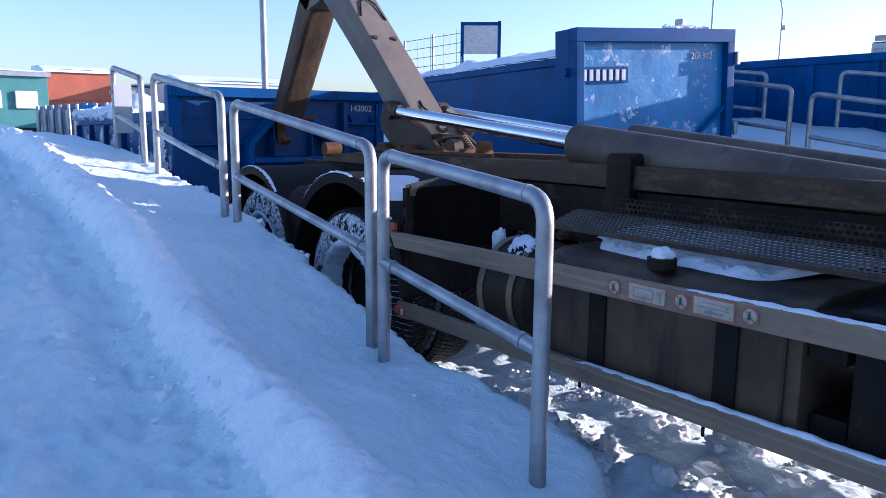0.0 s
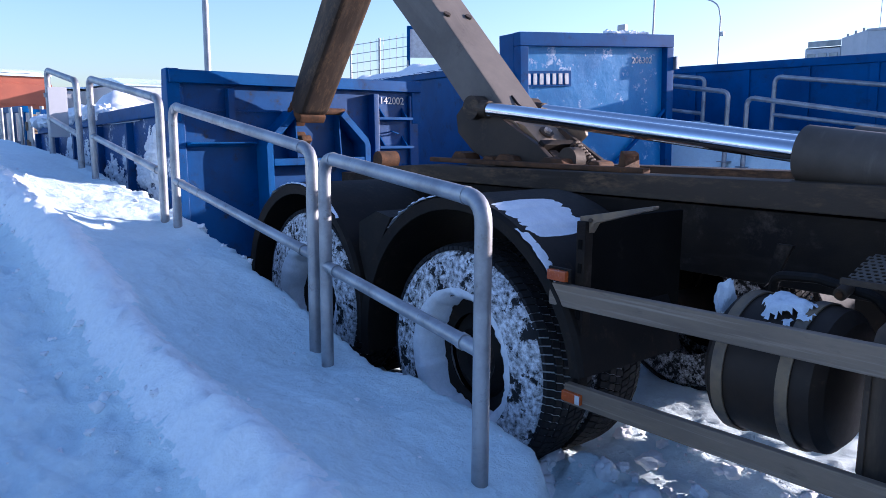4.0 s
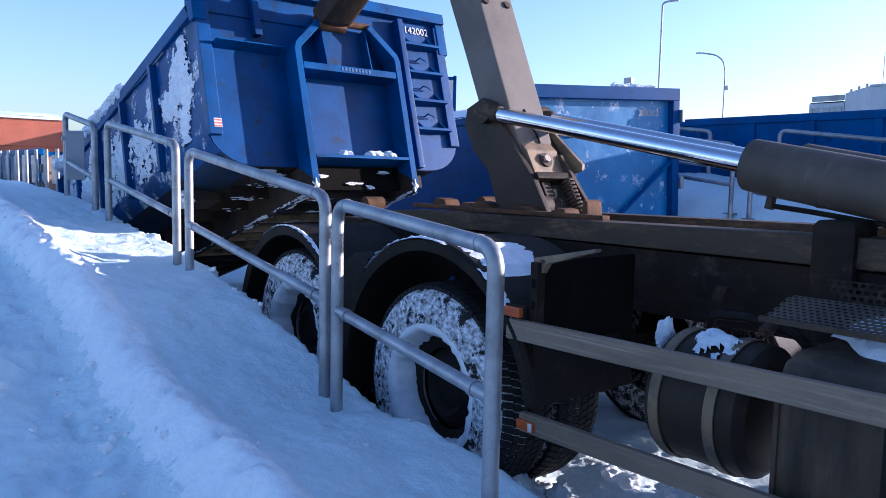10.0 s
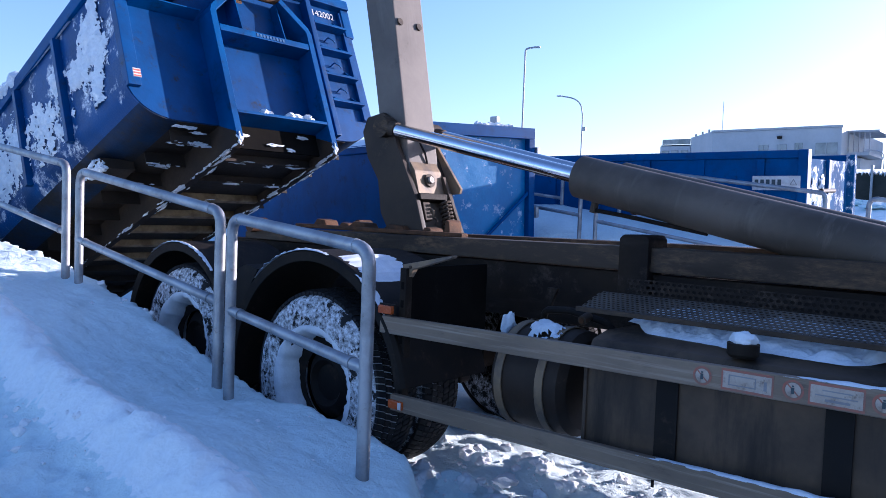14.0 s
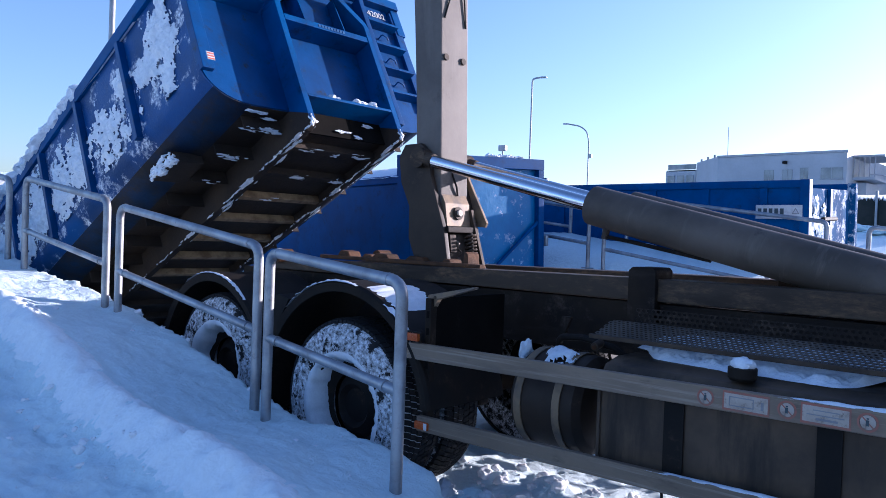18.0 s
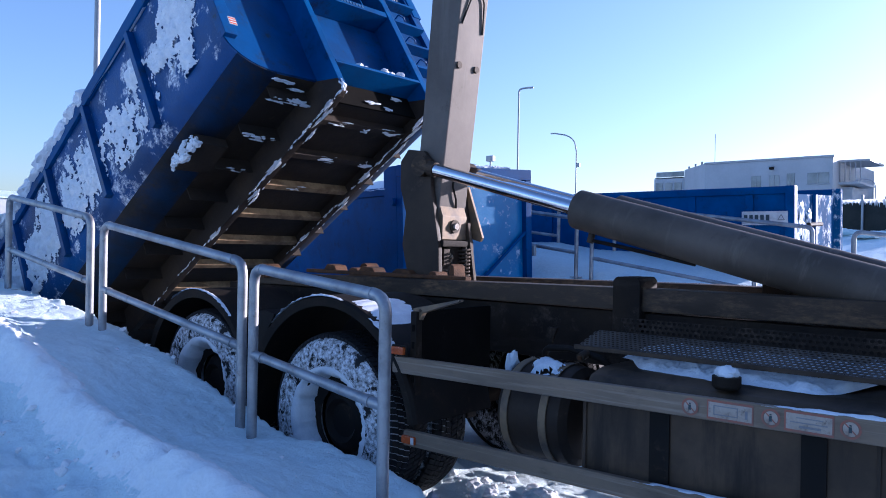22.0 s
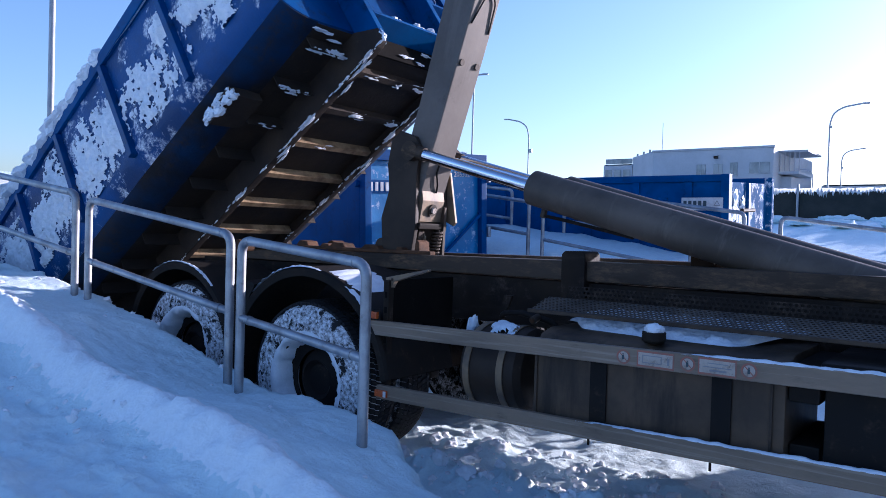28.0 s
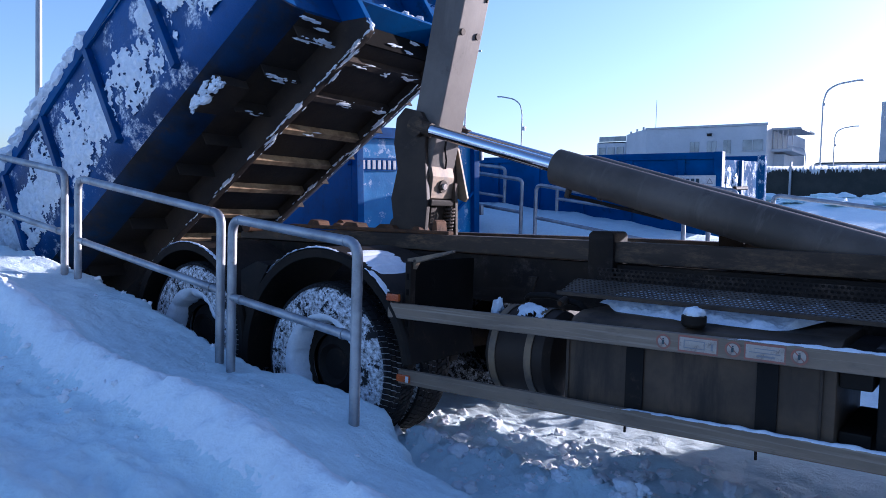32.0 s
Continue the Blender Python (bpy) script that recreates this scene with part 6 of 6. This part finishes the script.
# ---- dark fence with snow along its top, behind the yard ----
hedge = thing("dark_fence", "dark board fence with frost along its ragged top", "fence", m=pose(-5.0, 28.0, 1.0))
for s in range(12):
    rr = random.Random(s)
    out = [(1.75 * s, -0.6), (1.75 * s + 1.75, -0.6)]
    for k in range(14, -1, -1):
        x = 1.75 * s + 0.125 * k
        out += [(x, 2.4 + 0.05 * rr.random()), (x - 0.05, 2.5 + 0.14 * rr.random())] if k else [(x, 2.42)]
    part("panel", prism(bmesh.new(), out, -0.02, 0.03), PINE, hedge)
    if s % 2 == 1:
        part("post", a_box((1.75 * s - 0.05, -0.12, -0.8), (1.75 * s + 0.03, -0.03, 2.75), 0.01), POLE, hedge)
bm = bmesh.new()
rr = random.Random(23)
top_row, low_row = [], []
for k in range(601):
    x = 0.035 * k
    drop_ = 0.04 + 0.20 * rr.random() ** 3 + 0.12 * max(0.0, noise.noise(Vector((x * 1.7, 0, 4))))
    top_row.append(bm.verts.new((x, -0.03, 2.60 + 0.05 * noise.noise(Vector((x * 3, 1, 0))))))
    low_row.append(bm.verts.new((x, -0.035, 2.52 - drop_)))
for k in range(600):
    bm.faces.new((top_row[k], low_row[k], low_row[k + 1], top_row[k + 1]))
bmesh.ops.solidify(bm, geom=list(bm.faces), thickness=0.05)
tagged(part("frost", bm, SNOW_CLOD, hedge, "ragged frost hanging along the top of the boards", 0), kind="stuff")
bank = bmesh.new()
for k in range(60):
    x, y = -6 + 0.42 * k, 24.0 + 2.6 * math.sin(k * 2.3)
    clod(bank, (x, y, ground_height(x, y)), 0.42, k + 5, 3, 0.32, 0.5)
tagged(new("snow_bank", mesh_of("snow_bank", bank, SNOW, 60)), "ploughed bank of lumpy snow before the fence", "snow", kind="stuff")


# ---- what moves ----
SKIP_WAY = [(0, -4.673, 0.116, 0.43), (0.5, -4.635, 0.101, 0.34), (1, -4.475, 0.092, 0.28), (1.5, -4.126, 0.081, 0.23), (2, -3.575, 0.134, 0.54), 
        (2.5, -3.259, 0.124, 0.49), (4.5, -2.942, 0.293, 2.94), (5, -2.945, 0.412, 4.09), (5.5, -2.952, 0.531, 5.91), (6, -2.882, 0.642, 7.76), 
        (6.5, -2.873, 0.767, 9.27), (7, -2.799, 0.875, 10.46), (7.5, -2.707, 0.969, 11.47), (8, -2.659, 1.058, 12.62), (8.5, -2.605, 1.168, 13.83), 
        (9, -2.526, 1.234, 14.29), (9.5, -2.468, 1.325, 15.23), (10, -2.388, 1.405, 15.98), (10.5, -2.329, 1.485, 16.57), (11, -2.250, 1.555, 17.22), 
        (11.5, -2.158, 1.630, 18.17), (12, -2.078, 1.702, 18.97), (12.5, -1.995, 1.745, 19.84), (13, -1.938, 1.835, 20.67), (13.5, -1.899, 1.899, 21.52), 
        (15.5, -1.586, 2.118, 24.59), (16, -1.549, 2.180, 25.23), (16.5, -1.484, 2.227, 25.64), (17, -1.407, 2.272, 26.25), (17.5, -1.319, 2.311, 26.58), 
        (18, -1.251, 2.349, 27.03), (18.5, -1.192, 2.400, 27.83), (19, -1.111, 2.444, 29.05), (19.5, -1.035, 2.480, 29.38), (20, -0.993, 2.523, 30.43), 
        (20.5, -0.952, 2.565, 30.89), (21, -0.852, 2.590, 31.28), (21.5, -0.767, 2.619, 31.52), (22, -0.715, 2.662, 32.66), (22.5, -0.685, 2.688, 32.84), 
        (23, -0.548, 2.694, 33.46), (23.5, -0.501, 2.726, 33.84), (24, -0.438, 2.752, 34.15), (24.5, -0.383, 2.783, 34.55), (25, -0.320, 2.806, 34.96), 
        (25.5, -0.257, 2.827, 35.36), (26, -0.166, 2.834, 34.72), (26.5, -0.117, 2.881, 35.39), (28.5, -0.015, 2.855, 34.66), (29, -0.030, 2.849, 34.67), 
        (29.5, -0.073, 2.840, 34.65), (30, -0.073, 2.825, 34.42), (30.5, -0.065, 2.806, 34.24), (31, -0.054, 2.791, 33.96), (31.5, -0.061, 2.778, 33.80), 
        (32, -0.051, 2.771, 33.85)]


def motions():
    walk(truck, [(t, pose(s, 0, 0)) for t, s in ROLL])
    for w, x, z in ((WHEELS[0], 0.0, 0.5), (WHEELS[1], -1.37, 0.545)):
        walk(w, [(t, pose(x, 0.05, z) @ upright_turn(math.degrees(s / 0.515))) for t, s in ROLL])
    for w, x, z in ((FAR_WHEELS[0], 0.0, 0.5), (FAR_WHEELS[1], -1.37, 0.545)):
        walk(w, [(t, pose(x, 2.45, z) @ upright_turn(math.degrees(s / 0.515)) @ pose(0, 0, 0, 0, 0, 180)) for t, s in ROLL])
    for ws, y, turn in ((NEAR_FRONT, 0.05, 0), (FAR_FRONT, 2.45, 180)):
        for w in ws:
            walk(w, [(t, pose(4.55, y, 0.5) @ upright_turn(math.degrees(s / 0.515)) @ pose(0, 0, 0, 0, 0, turn)) for t, s in ROLL])
    walk(arm, [(t, pose(PIVOT[0], 0, PIVOT[1]) @ upright_turn(a)) for t, a in ARM_TURN])
    for tube_ob, rod_ob, y in RAMS:
        tubes, rods = [], []
        for t, a in ARM_TURN:
            p = pose(PIVOT[0], 0, PIVOT[1]) @ upright_turn(a) @ PIN_AT
            d = p - FOOT
            lean = Matrix.Rotation(-math.atan2(d.z, d.x), 4, 'Y')
            tubes.append((t, Matrix.Translation((FOOT.x, y, FOOT.z)) @ lean))
            rods.append((t, Matrix.Translation((p.x, y, p.z)) @ Matrix.Rotation(-math.atan2(-d.z, -d.x), 4, 'Y')))
        walk(tube_ob, tubes)
        walk(rod_ob, rods)
    walk(skip, [(t, Matrix.Translation((x, 0, z)) @ Matrix.Rotation(radians(-a), 4, 'Y')) for t, x, z, a in SKIP_WAY])


motions()
